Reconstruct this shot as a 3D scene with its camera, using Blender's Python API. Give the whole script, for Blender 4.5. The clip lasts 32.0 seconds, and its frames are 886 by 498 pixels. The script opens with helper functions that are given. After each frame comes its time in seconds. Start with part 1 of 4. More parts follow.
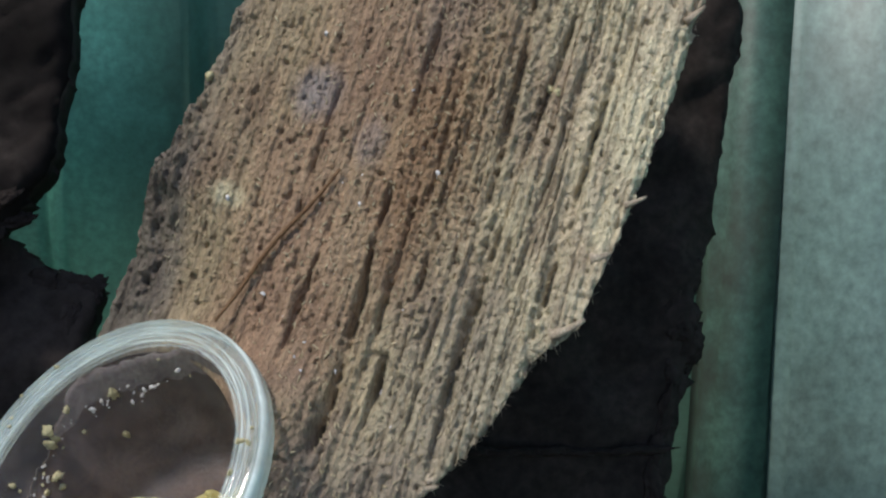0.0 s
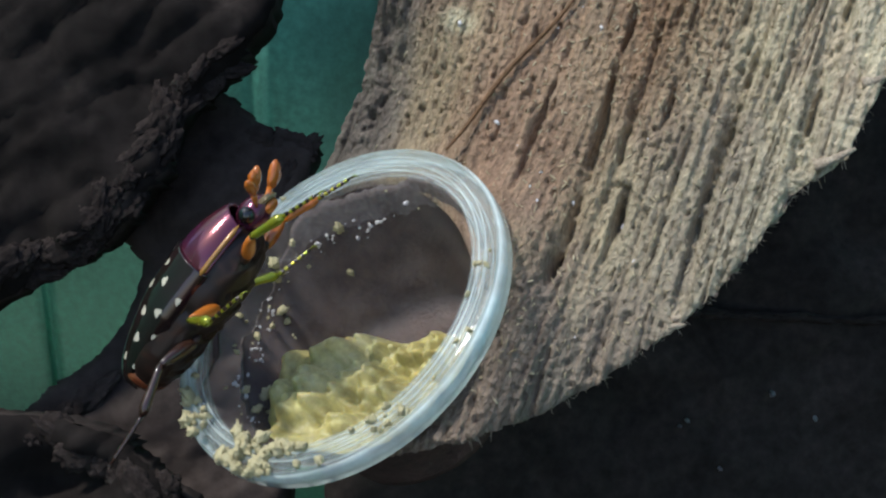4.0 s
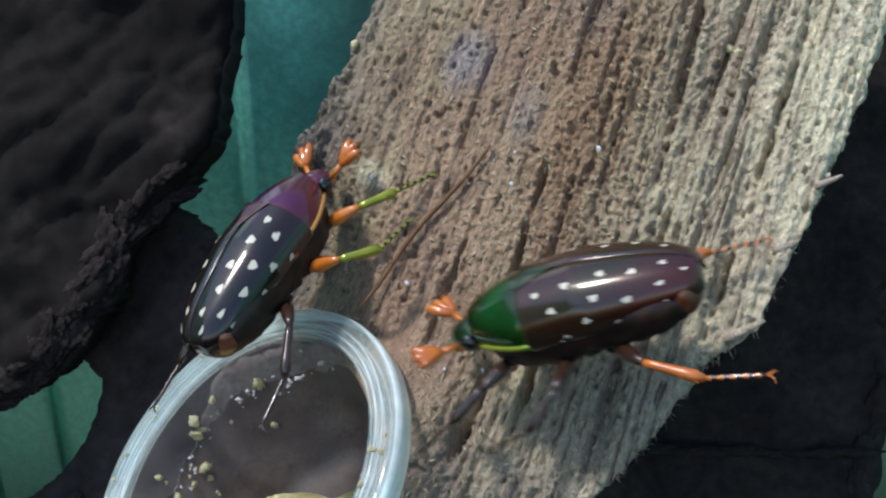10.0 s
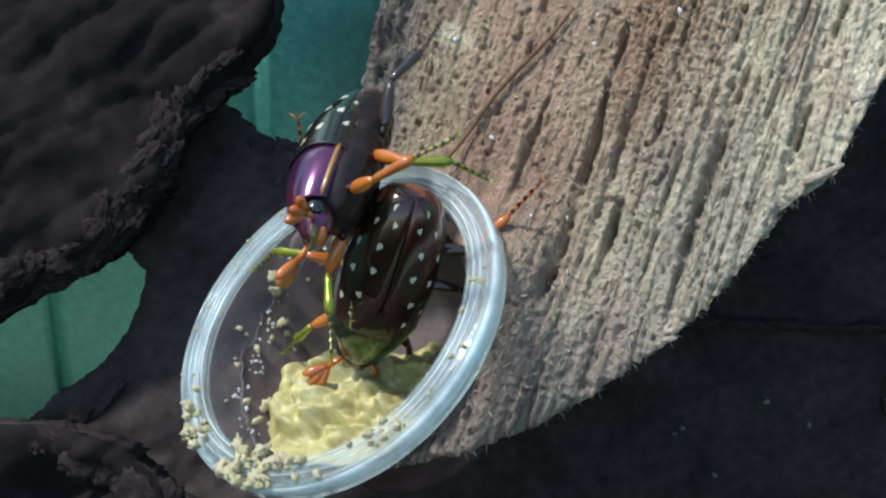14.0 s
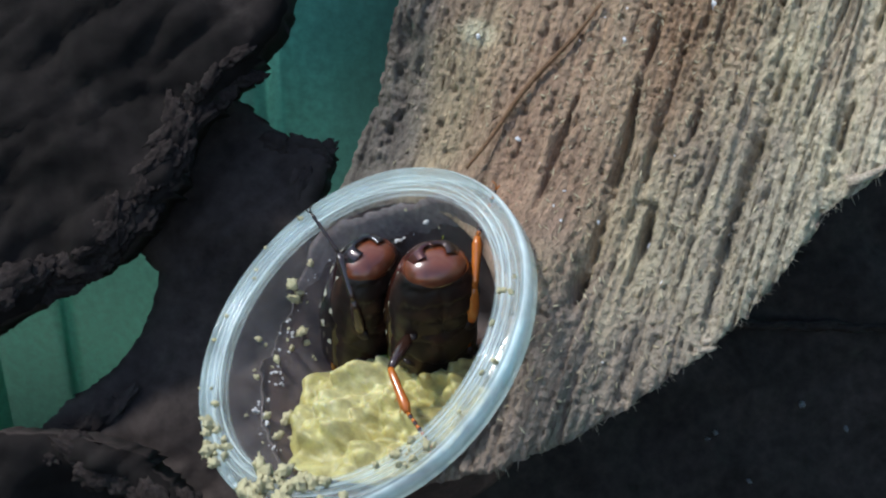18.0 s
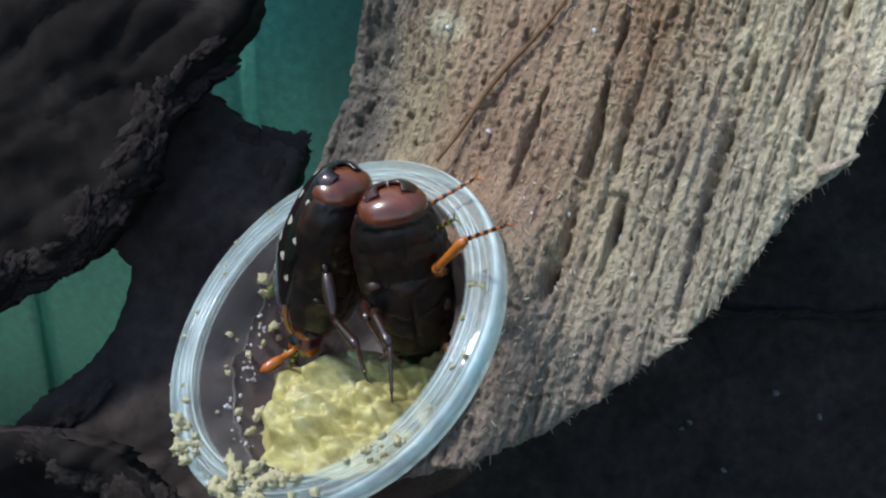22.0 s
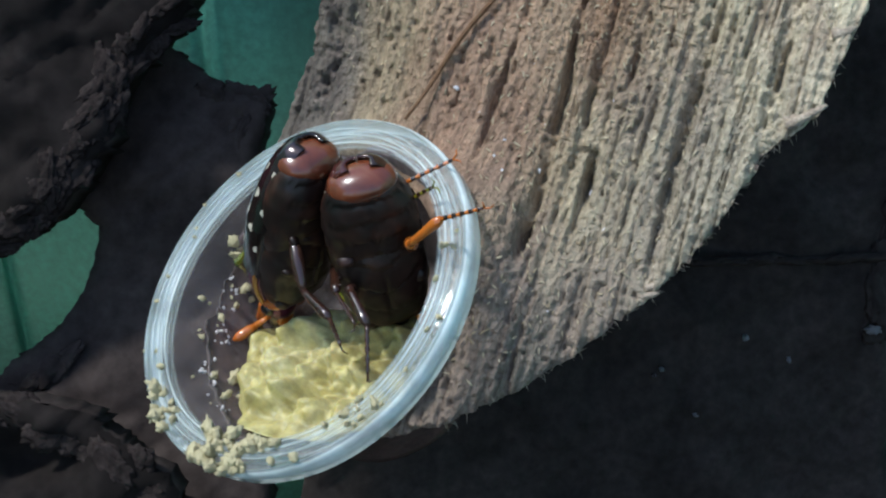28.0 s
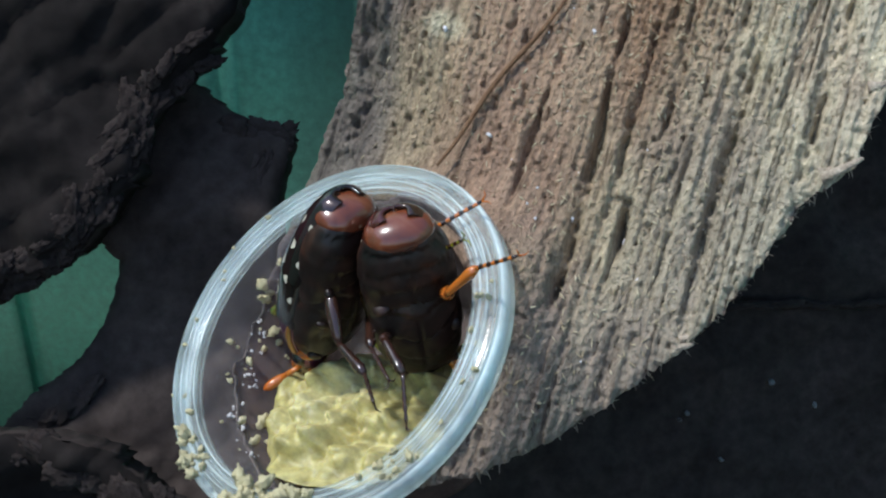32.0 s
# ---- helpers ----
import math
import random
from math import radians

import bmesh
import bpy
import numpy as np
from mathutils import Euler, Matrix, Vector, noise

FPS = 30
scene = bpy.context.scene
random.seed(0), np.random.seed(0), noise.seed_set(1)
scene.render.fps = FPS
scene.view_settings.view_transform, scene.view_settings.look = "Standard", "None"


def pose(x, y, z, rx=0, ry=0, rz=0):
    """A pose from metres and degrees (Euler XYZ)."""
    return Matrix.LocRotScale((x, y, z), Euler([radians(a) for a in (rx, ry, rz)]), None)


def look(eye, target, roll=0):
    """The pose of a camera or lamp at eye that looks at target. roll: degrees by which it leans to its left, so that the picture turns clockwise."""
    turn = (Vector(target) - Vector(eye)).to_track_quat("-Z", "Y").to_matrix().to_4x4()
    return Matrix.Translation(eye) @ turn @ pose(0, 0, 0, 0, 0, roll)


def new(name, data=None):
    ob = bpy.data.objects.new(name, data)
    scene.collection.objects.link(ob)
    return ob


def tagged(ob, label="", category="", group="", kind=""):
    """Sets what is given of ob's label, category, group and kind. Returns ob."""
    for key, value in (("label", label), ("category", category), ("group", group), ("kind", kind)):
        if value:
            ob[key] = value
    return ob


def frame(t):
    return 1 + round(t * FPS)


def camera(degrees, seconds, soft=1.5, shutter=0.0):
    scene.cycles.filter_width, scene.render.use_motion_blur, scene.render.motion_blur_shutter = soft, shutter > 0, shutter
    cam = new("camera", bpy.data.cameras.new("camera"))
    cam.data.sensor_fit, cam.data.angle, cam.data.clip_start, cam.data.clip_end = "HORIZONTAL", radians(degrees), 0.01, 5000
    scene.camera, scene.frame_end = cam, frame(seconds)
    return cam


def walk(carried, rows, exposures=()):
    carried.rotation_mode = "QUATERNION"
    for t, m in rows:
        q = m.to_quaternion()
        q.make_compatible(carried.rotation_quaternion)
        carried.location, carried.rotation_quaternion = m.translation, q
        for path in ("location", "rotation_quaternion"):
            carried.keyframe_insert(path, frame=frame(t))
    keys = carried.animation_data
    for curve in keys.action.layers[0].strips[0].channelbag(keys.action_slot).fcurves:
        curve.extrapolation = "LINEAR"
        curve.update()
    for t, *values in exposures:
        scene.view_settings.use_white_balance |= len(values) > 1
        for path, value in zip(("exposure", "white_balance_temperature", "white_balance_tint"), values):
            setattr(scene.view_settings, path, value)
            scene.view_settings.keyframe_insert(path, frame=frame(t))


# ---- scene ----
DEG = 42.0
cam = camera(DEG, 32.0, soft=2.2, shutter=0.5)

PATH = [
    (0, pose(0.00483, -0.10564, 0.22319, 67.75, -3.84, -7.70)), (0.5, pose(0.00496, -0.10612, 0.21760, 67.73, -3.97, -7.05)),
    (1, pose(0.00197, -0.10618, 0.20851, 67.11, -3.79, -5.08)), (1.5, pose(-0.00183, -0.10723, 0.20768, 66.19, -3.43, -4.09)),
    (2, pose(-0.00594, -0.10619, 0.20891, 67.36, -3.41, -2.92)), (2.5, pose(-0.00684, -0.10535, 0.20675, 66.36, -2.75, -1.33)),
    (4.5, pose(-0.00009, -0.10147, 0.21226, 64.53, -1.58, 0.64)), (5, pose(-0.00238, -0.09964, 0.21526, 64.97, -2.17, -0.14)),
    (5.5, pose(-0.00499, -0.09835, 0.21405, 63.23, -1.77, 1.60)), (6, pose(-0.00522, -0.09557, 0.21792, 61.43, -1.16, 3.03)),
    (6.5, pose(-0.00157, -0.09519, 0.21714, 60.90, -0.56, 4.18)), (7, pose(0.00328, -0.09344, 0.21972, 61.01, -0.06, 3.87)),
    (7.5, pose(0.00666, -0.09300, 0.22029, 61.52, 0.24, 3.92)), (8, pose(0.00640, -0.09308, 0.22146, 62.61, 0.22, 3.40)),
    (8.5, pose(0.00825, -0.09385, 0.22253, 63.14, 0.40, 3.23)), (9, pose(0.00761, -0.09306, 0.22307, 63.60, 0.53, 3.17)),
    (9.5, pose(0.01062, -0.09223, 0.22556, 63.78, 1.06, 3.08)), (10, pose(0.01348, -0.09289, 0.22327, 64.28, 0.98, 2.68)),
    (10.5, pose(0.01338, -0.09435, 0.22319, 64.10, 0.73, 1.98)), (11, pose(0.01409, -0.09419, 0.22553, 64.06, 0.73, 1.33)),
    (11.5, pose(0.00882, -0.09494, 0.22501, 65.08, 0.19, 1.34)), (12, pose(0.00352, -0.09752, 0.22016, 64.65, -0.21, 2.14)),
    (12.5, pose(0.00157, -0.10017, 0.21903, 64.19, -0.39, 1.85)), (13, pose(0.00108, -0.10112, 0.21889, 65.72, -0.79, 1.17)),
    (13.5, pose(-0.00138, -0.10277, 0.21369, 64.81, -1.25, 0.90)), (14, pose(-0.00024, -0.10380, 0.21187, 64.24, -1.23, 0.72)),
    (14.5, pose(0.00010, -0.10209, 0.21560, 64.48, -1.04, 0.42)), (16.5, pose(0.00011, -0.09850, 0.21445, 64.20, -0.28, 0.61)),
    (17, pose(0.00109, -0.09718, 0.21557, 64.21, -0.08, 0.46)), (17.5, pose(-0.00086, -0.09729, 0.21251, 62.72, -0.29, 0.70)),
    (18, pose(-0.00206, -0.09843, 0.21246, 63.12, -0.45, 0.78)), (18.5, pose(-0.00278, -0.09843, 0.21212, 63.02, -0.74, 0.71)),
    (19, pose(-0.00307, -0.09805, 0.21172, 62.93, -0.80, 0.63)), (19.5, pose(-0.00352, -0.09826, 0.21184, 62.78, -0.68, 0.42)),
    (20, pose(-0.00272, -0.09834, 0.21106, 63.04, -0.55, 0.43)), (20.5, pose(-0.00179, -0.09806, 0.21222, 62.26, -0.49, 0.04)),
    (21, pose(-0.00181, -0.09770, 0.21312, 62.67, -0.60, 0.04)), (21.5, pose(-0.00084, -0.09760, 0.21171, 62.83, -0.64, 0.05)),
    (22, pose(-0.00093, -0.09769, 0.21275, 62.50, -0.34, -0.25)), (22.5, pose(-0.00035, -0.09765, 0.21138, 62.43, -0.14, -0.00)),
    (23, pose(0.00000, -0.09712, 0.21164, 62.00, 0.00, 0.00)), (23.5, pose(-0.00250, -0.09774, 0.21189, 62.40, -0.37, 0.05)),
    (24, pose(-0.00411, -0.09760, 0.21134, 62.53, -0.77, 0.04)), (24.5, pose(-0.00304, -0.09779, 0.21115, 62.24, -1.04, -0.93)),
    (25, pose(-0.00178, -0.09767, 0.21122, 62.33, -0.96, -1.06)), (25.5, pose(0.00033, -0.09831, 0.21176, 61.99, -0.84, -1.64)),
    (27.5, pose(-0.00362, -0.09608, 0.21519, 59.86, -0.27, -2.44)), (28, pose(-0.00131, -0.09642, 0.21464, 59.30, 0.19, -2.40)),
    (28.5, pose(-0.00085, -0.09628, 0.21533, 59.28, 0.09, -2.58)), (29, pose(-0.00091, -0.09607, 0.21678, 59.31, 0.04, -2.65)),
    (29.5, pose(-0.00190, -0.09480, 0.21599, 59.60, -0.06, -2.31)), (30, pose(-0.00182, -0.09492, 0.21621, 59.47, -0.11, -2.52)),
    (30.5, pose(-0.00320, -0.09490, 0.21790, 59.57, -0.10, -2.25)), (31, pose(-0.00271, -0.09458, 0.21664, 59.65, 0.17, -2.24)),
    (31.5, pose(-0.00270, -0.09424, 0.21658, 59.99, 0.26, -1.94)), (32, pose(-0.00439, -0.09448, 0.21707, 60.09, -0.27, -2.18)),
]

walk(cam, PATH, [(0, 0.0, 6800, 10), (1, 0.25, 6750, 9), (2.5, 0.26, 6650, 9), (5, 0.22, 6350, 8), (9, 0.3, 6150, 8), (11, 0.4, 6100, 8), (13, 0.58, 6050, 8), (14.5, 0.52, 6050, 8), (17, 0.34, 6100, 8), (22, 0.3, 6050, 8), (32, 0.32, 6050, 8)])

# ---- world, sun, exposure ----
world = bpy.data.worlds.new("world")
scene.world = world
world.use_nodes = True
_n = world.node_tree.nodes
_sky = _n.new("ShaderNodeTexSky")
_sky.sky_type, _sky.sun_disc = "NISHITA", False
_sky.sun_elevation, _sky.sun_rotation = radians(61), radians(260)
world.node_tree.links.new(_sky.outputs[0], _n["Background"].inputs[0])
_n["Background"].inputs[1].default_value = 0.2
sun = new("sun", bpy.data.lights.new("sun", "SUN"))
sun.data.energy, sun.data.angle, sun.data.color = 2.9, radians(6), (1.0, 0.98, 0.94)
sun.matrix_world = look((-0.47, -0.08, 1.02), (0, 0, 0.16))

# The board, the cup and the bark lean back together; u is right, v along the lean, w out of it.
LEAN = pose(0, 0, 0.16, 62, 0, 0)


def frame_of(origin, across, out):
    """Matrix in the leaning space: x along 'across', z along 'out'."""
    z = Vector(out).normalized()
    x = Vector(across)
    x = (x - x.dot(z) * z).normalized()
    y = z.cross(x)
    m = Matrix((x, y, z)).transposed().to_4x4()
    return LEAN @ Matrix.Translation(Vector(origin)) @ m


# ---- materials ----
def material(name):
    m = bpy.data.materials.new(name)
    m.use_nodes = True
    return m, m.node_tree.nodes, m.node_tree.links, m.node_tree.nodes["Principled BSDF"]


def ramp(n, stops):
    r = n.new("ShaderNodeValToRGB")
    e = r.color_ramp.elements
    while len(e) < len(stops):
        e.new(0.5)
    for el, (p, c) in zip(e, stops):
        el.position, el.color = p, (*c, 1)
    return r


def noise_tex(n, l, scale, detail=6, rough=0.6, stretch=(1, 1, 1), turn=0.0, distortion=0.0):
    co = n.new("ShaderNodeTexCoord")
    mp = n.new("ShaderNodeMapping")
    mp.inputs["Scale"].default_value = stretch
    mp.inputs["Rotation"].default_value = (0, 0, turn)
    t = n.new("ShaderNodeTexNoise")
    t.inputs["Scale"].default_value, t.inputs["Detail"].default_value, t.inputs["Roughness"].default_value = scale, detail, rough
    t.inputs["Distortion"].default_value = distortion
    l.new(co.outputs["Object"], mp.inputs[0])
    l.new(mp.outputs[0], t.inputs["Vector"])
    return t


def bump(n, l, bsdf, sources, dist=0.0003):
    last = None
    for tex, strength in sources:
        b = n.new("ShaderNodeBump")
        b.inputs["Strength"].default_value, b.inputs["Distance"].default_value = strength, dist
        l.new(tex, b.inputs["Height"])
        if last:
            l.new(last.outputs[0], b.inputs["Normal"])
        last = b
    l.new(last.outputs[0], bsdf.inputs["Normal"])


def mixed(n, l, fac, a, b, mode="MIX"):
    x = n.new("ShaderNodeMix")
    x.data_type, x.blend_type = "RGBA", mode
    for sock, val in ((x.inputs[0], fac), (x.inputs[6], a), (x.inputs[7], b)):
        if isinstance(val, (int, float)):
            sock.default_value = val
        elif isinstance(val, tuple):
            sock.default_value = (*val, 1)
        else:
            l.new(val, sock)
    return x.outputs[2]


def rough_matter(name, stops, scale, roughness=0.85, fine=6.0, bump_by=0.6, dist=0.0004, stretch=(1, 1, 1), specular=0.3):
    m, n, l, b = material(name)
    big = noise_tex(n, l, scale, stretch=stretch)
    small = noise_tex(n, l, scale * fine, stretch=stretch)
    r = ramp(n, stops)
    l.new(big.outputs[0], r.inputs[0])
    grain = ramp(n, [(0.3, (0.62, 0.62, 0.62)), (0.7, (1.25, 1.25, 1.25))])
    l.new(small.outputs[0], grain.inputs[0])
    l.new(mixed(n, l, 1.0, r.outputs[0], grain.outputs[0], "MULTIPLY"), b.inputs["Base Color"])
    b.inputs["Roughness"].default_value = roughness
    b.inputs["Specular IOR Level"].default_value = specular
    bump(n, l, b, [(big.outputs[0], bump_by), (small.outputs[0], bump_by)], dist)
    return m


def plain(name, colour, roughness=0.5, metallic=0.0, coat=0.0, specular=0.5, transmission=0.0):
    m, n, l, b = material(name)
    b.inputs["Base Color"].default_value = (*colour, 1)
    b.inputs["Roughness"].default_value, b.inputs["Metallic"].default_value = roughness, metallic
    b.inputs["Coat Weight"].default_value, b.inputs["Specular IOR Level"].default_value = coat, specular
    b.inputs["Transmission Weight"].default_value = transmission
    return m


def soil_film(m, scale=38, amount=0.75, colour=(0.035, 0.032, 0.026)):
    """A dried film of dirt, in blotches, over a plastic."""
    n, l = m.node_tree.nodes, m.node_tree.links
    b = n["Principled BSDF"]
    old = b.inputs["Base Color"].links[0].from_socket
    t = noise_tex(n, l, scale, 6, 0.65, stretch=(1, 1, 0.6))
    r = n.new("ShaderNodeMapRange")
    r.inputs[1].default_value, r.inputs[2].default_value, r.inputs[4].default_value = 0.46, 0.66, amount
    l.new(t.outputs[0], r.inputs[0])
    l.new(mixed(n, l, r.outputs[0], old, colour), b.inputs["Base Color"])


def wood_matter():
    m, n, l, b = material("weathered_wood")
    co = n.new("ShaderNodeTexCoord")
    sep = n.new("ShaderNodeSeparateXYZ")
    l.new(co.outputs["Object"], sep.inputs[0])
    wob = noise_tex(n, l, 60, 3, stretch=(1, 0.35, 1))
    add = n.new("ShaderNodeMath")
    add.operation = "MULTIPLY_ADD"
    l.new(wob.outputs[0], add.inputs[0])
    add.inputs[1].default_value = 0.016
    l.new(sep.outputs[0], add.inputs[2])
    span = n.new("ShaderNodeMapRange")
    span.inputs[1].default_value, span.inputs[2].default_value = -0.022, 0.032
    l.new(add.outputs[0], span.inputs[0])
    bands = ramp(n, [(0.0, (0.13, 0.115, 0.10)), (0.04, (0.19, 0.16, 0.13)), (0.085, (0.262, 0.208, 0.147)), (0.20, (0.295, 0.228, 0.155)), (0.32, (0.275, 0.194, 0.136)), (0.50, (0.28, 0.214, 0.150)),
                     (0.64, (0.345, 0.297, 0.215)), (1.0, (0.53, 0.49, 0.375))])
    l.new(span.outputs[0], bands.inputs[0])
    streak = noise_tex(n, l, 900, 5, 0.65, stretch=(1, 0.06, 1))
    speck = noise_tex(n, l, 2600, 3, 0.6, stretch=(1, 0.5, 1))
    blot = noise_tex(n, l, 110, 4, 0.6, stretch=(1, 0.5, 1))
    s = ramp(n, [(0.30, (0.42, 0.38, 0.35)), (0.44, (0.90, 0.89, 0.87)), (0.65, (1.18, 1.16, 1.13))])
    l.new(streak.outputs[0], s.inputs[0])
    p = ramp(n, [(0.28, (0.58, 0.54, 0.50)), (0.46, (1.0, 1.0, 1.0)), (0.62, (1.15, 1.15, 1.14)), (0.72, (1.75, 1.73, 1.70))])
    l.new(speck.outputs[0], p.inputs[0])
    q = ramp(n, [(0.3, (0.74, 0.63, 0.60)), (0.47, (1.0, 0.95, 0.90)), (0.56, (1.10, 1.08, 1.0)), (0.7, (1.22, 1.22, 1.14))])
    l.new(blot.outputs[0], q.inputs[0])
    c = mixed(n, l, 1.0, bands.outputs[0], s.outputs[0], "MULTIPLY")
    c = mixed(n, l, 1.0, c, p.outputs[0], "MULTIPLY")
    c = mixed(n, l, 1.0, c, q.outputs[0], "MULTIPLY")
    # fourth and fifth patches: weaker light low on the board, put into colour
    for (x, y), (rx, ry), tint, most in (((-0.0162, 0.0228), (0.0028, 0.0034), (0.25, 0.235, 0.25), 0.6), ((-0.008, 0.0185), (0.0018, 0.0030), (0.23, 0.215, 0.225), 0.5),
                                         ((-0.012, 0.004), (0.0085, 0.0150), (0.30, 0.185, 0.122), 0.4), ((0.002, -0.026), (0.0170, 0.0150), (0.185, 0.150, 0.123), 0.8), ((0.012, -0.006), (0.0110, 0.0130), (0.245, 0.212, 0.168), 0.6), ((-0.0215, 0.0085), (0.0022, 0.0016), (0.62, 0.58, 0.40), 0.6),
                                         ((-0.001, 0.022), (0.0060, 0.0160), (0.26, 0.155, 0.085), 0.6), ((-0.004, 0.036), (0.0040, 0.0080), (0.22, 0.17, 0.14), 0.5)):
        off = n.new("ShaderNodeVectorMath")
        off.operation = "SUBTRACT"
        l.new(co.outputs["Object"], off.inputs[0])
        off.inputs[1].default_value = (x, y, 0)
        div = n.new("ShaderNodeVectorMath")
        div.operation = "DIVIDE"
        l.new(off.outputs[0], div.inputs[0])
        div.inputs[1].default_value = (rx, ry, 1)
        size = n.new("ShaderNodeVectorMath")
        size.operation = "LENGTH"
        l.new(div.outputs[0], size.inputs[0])
        ragged_edge = n.new("ShaderNodeMath")
        ragged_edge.operation = "MULTIPLY_ADD"
        l.new(blot.outputs[0], ragged_edge.inputs[0])
        ragged_edge.inputs[1].default_value = 1.6
        l.new(size.outputs["Value"], ragged_edge.inputs[2])
        mask = n.new("ShaderNodeMapRange")
        mask.inputs[1].default_value, mask.inputs[2].default_value, mask.inputs[3].default_value, mask.inputs[4].default_value = 1.3, 2.1, most, 0.0
        l.new(ragged_edge.outputs[0], mask.inputs[0])
        tinted = mixed(n, l, 1.0, p.outputs[0], tint, "MULTIPLY")
        tinted = mixed(n, l, 1.0, tinted, s.outputs[0], "MULTIPLY")
        c = mixed(n, l, mask.outputs[0], c, tinted)
    l.new(c, b.inputs["Base Color"])
    b.inputs["Roughness"].default_value, b.inputs["Specular IOR Level"].default_value = 0.8, 0.35
    sand = noise_tex(n, l, 5200, 2, 0.6)
    bump(n, l, b, [(streak.outputs[0], 0.7), (speck.outputs[0], 1.0), (sand.outputs[0], 0.7)], 0.00042)
    return m


WOOD = wood_matter()
WOOD_EDGE = rough_matter("grey_broken_wood", [(0.3, (0.10, 0.075, 0.06)), (0.7, (0.26, 0.21, 0.17))], 500, stretch=(1, 1, 0.5))
# the bore's inner dimness and lit lip are put into these two colours
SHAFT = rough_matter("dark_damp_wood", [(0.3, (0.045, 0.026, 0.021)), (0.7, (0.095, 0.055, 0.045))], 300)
LIT_BORE = rough_matter("dry_bored_wood", [(0.3, (0.12, 0.09, 0.085)), (0.7, (0.25, 0.20, 0.185))], 350)
BARK = rough_matter("dark_bark", [(0.3, (0.0098, 0.0080, 0.0072)), (0.6, (0.017, 0.0138, 0.0126)), (0.85, (0.058, 0.047, 0.042))], 60, 0.9, bump_by=0.25, specular=0.08)
BARK_PALE = rough_matter("grey_brown_bark", [(0.25, (0.027, 0.0205, 0.0185)), (0.6, (0.060, 0.047, 0.042)), (0.85, (0.12, 0.098, 0.088))], 70, 0.85, bump_by=0.3, specular=0.12)
BARK_TORN = rough_matter("torn_inner_bark", [(0.3, (0.015, 0.0115, 0.0105)), (0.7, (0.042, 0.033, 0.030))], 300, 0.95, specular=0.08)
BARK_BACK = rough_matter("black_bark", [(0.3, (0.0145, 0.0115, 0.0100)), (0.75, (0.041, 0.032, 0.028))], 120, 0.9, bump_by=0.3, specular=0.12)
SOIL = rough_matter("dark_soil", [(0.3, (0.012, 0.010, 0.009)), (0.7, (0.06, 0.045, 0.035))], 160, 0.95)
GREEN = rough_matter("green_plastic", [(0.3, (0.17, 0.52, 0.41)), (0.7, (0.24, 0.62, 0.51))], 40, 0.45, 12, 0.12, 0.0002, specular=0.5)
GREEN_PALE = rough_matter("pale_green_plastic", [(0.3, (0.12, 0.20, 0.18)), (0.7, (0.155, 0.24, 0.217))], 40, 0.45, 12, 0.12, 0.0002, specular=0.5)


def let_light_through(m, colour, share):
    """Lets some daylight pass diffusely through thin plastic."""
    n, l = m.node_tree.nodes, m.node_tree.links
    out = n["Material Output"]
    mix, tr = n.new("ShaderNodeMixShader"), n.new("ShaderNodeBsdfTranslucent")
    tr.inputs[0].default_value = (*colour, 1)
    mix.inputs[0].default_value = share
    l.new(n["Principled BSDF"].outputs[0], mix.inputs[1])
    l.new(tr.outputs[0], mix.inputs[2])
    l.new(mix.outputs[0], out.inputs[0])


# the shade on the divider's side is put into this darker green, under dirt
GREEN_SHADED = rough_matter("dark_green_plastic", [(0.3, (0.035, 0.07, 0.055)), (0.7, (0.07, 0.14, 0.105))], 40, 0.5, 12, 0.15, 0.0002)
soil_film(GREEN_SHADED, 45, 0.8)
soil_film(GREEN)
soil_film(GREEN_PALE, 60, 0.35)
let_light_through(GREEN_PALE, (0.55, 0.80, 0.74), 0.12)
let_light_through(GREEN, (0.40, 0.74, 0.60), 0.42)


def darker_area(m, edge, over, colour):
    """A broad speckled darker area that begins at a ragged upright edge."""
    n, l = m.node_tree.nodes, m.node_tree.links
    b = n["Principled BSDF"]
    old = b.inputs["Base Color"].links[0].from_socket
    co, sep = n.new("ShaderNodeTexCoord"), n.new("ShaderNodeSeparateXYZ")
    l.new(co.outputs["Object"], sep.inputs[0])
    t = noise_tex(n, l, 90, 6, 0.7)
    add = n.new("ShaderNodeMath")
    add.operation = "MULTIPLY_ADD"
    l.new(t.outputs[0], add.inputs[0])
    add.inputs[1].default_value = 0.022
    l.new(sep.outputs[0], add.inputs[2])
    r = n.new("ShaderNodeMapRange")
    r.inputs[1].default_value, r.inputs[2].default_value, r.inputs[4].default_value = edge, edge + over, 0.72
    l.new(add.outputs[0], r.inputs[0])
    l.new(mixed(n, l, r.outputs[0], old, colour), b.inputs["Base Color"])


GREEN_STAINED = rough_matter("stained_green_plastic", [(0.3, (0.17, 0.52, 0.41)), (0.7, (0.24, 0.62, 0.51))], 40, 0.45, 12, 0.12, 0.0002, specular=0.5)
soil_film(GREEN_STAINED, 38, 0.5)
darker_area(GREEN_STAINED, -0.020, 0.016, (0.03, 0.04, 0.034))
let_light_through(GREEN_STAINED, (0.40, 0.74, 0.60), 0.2)


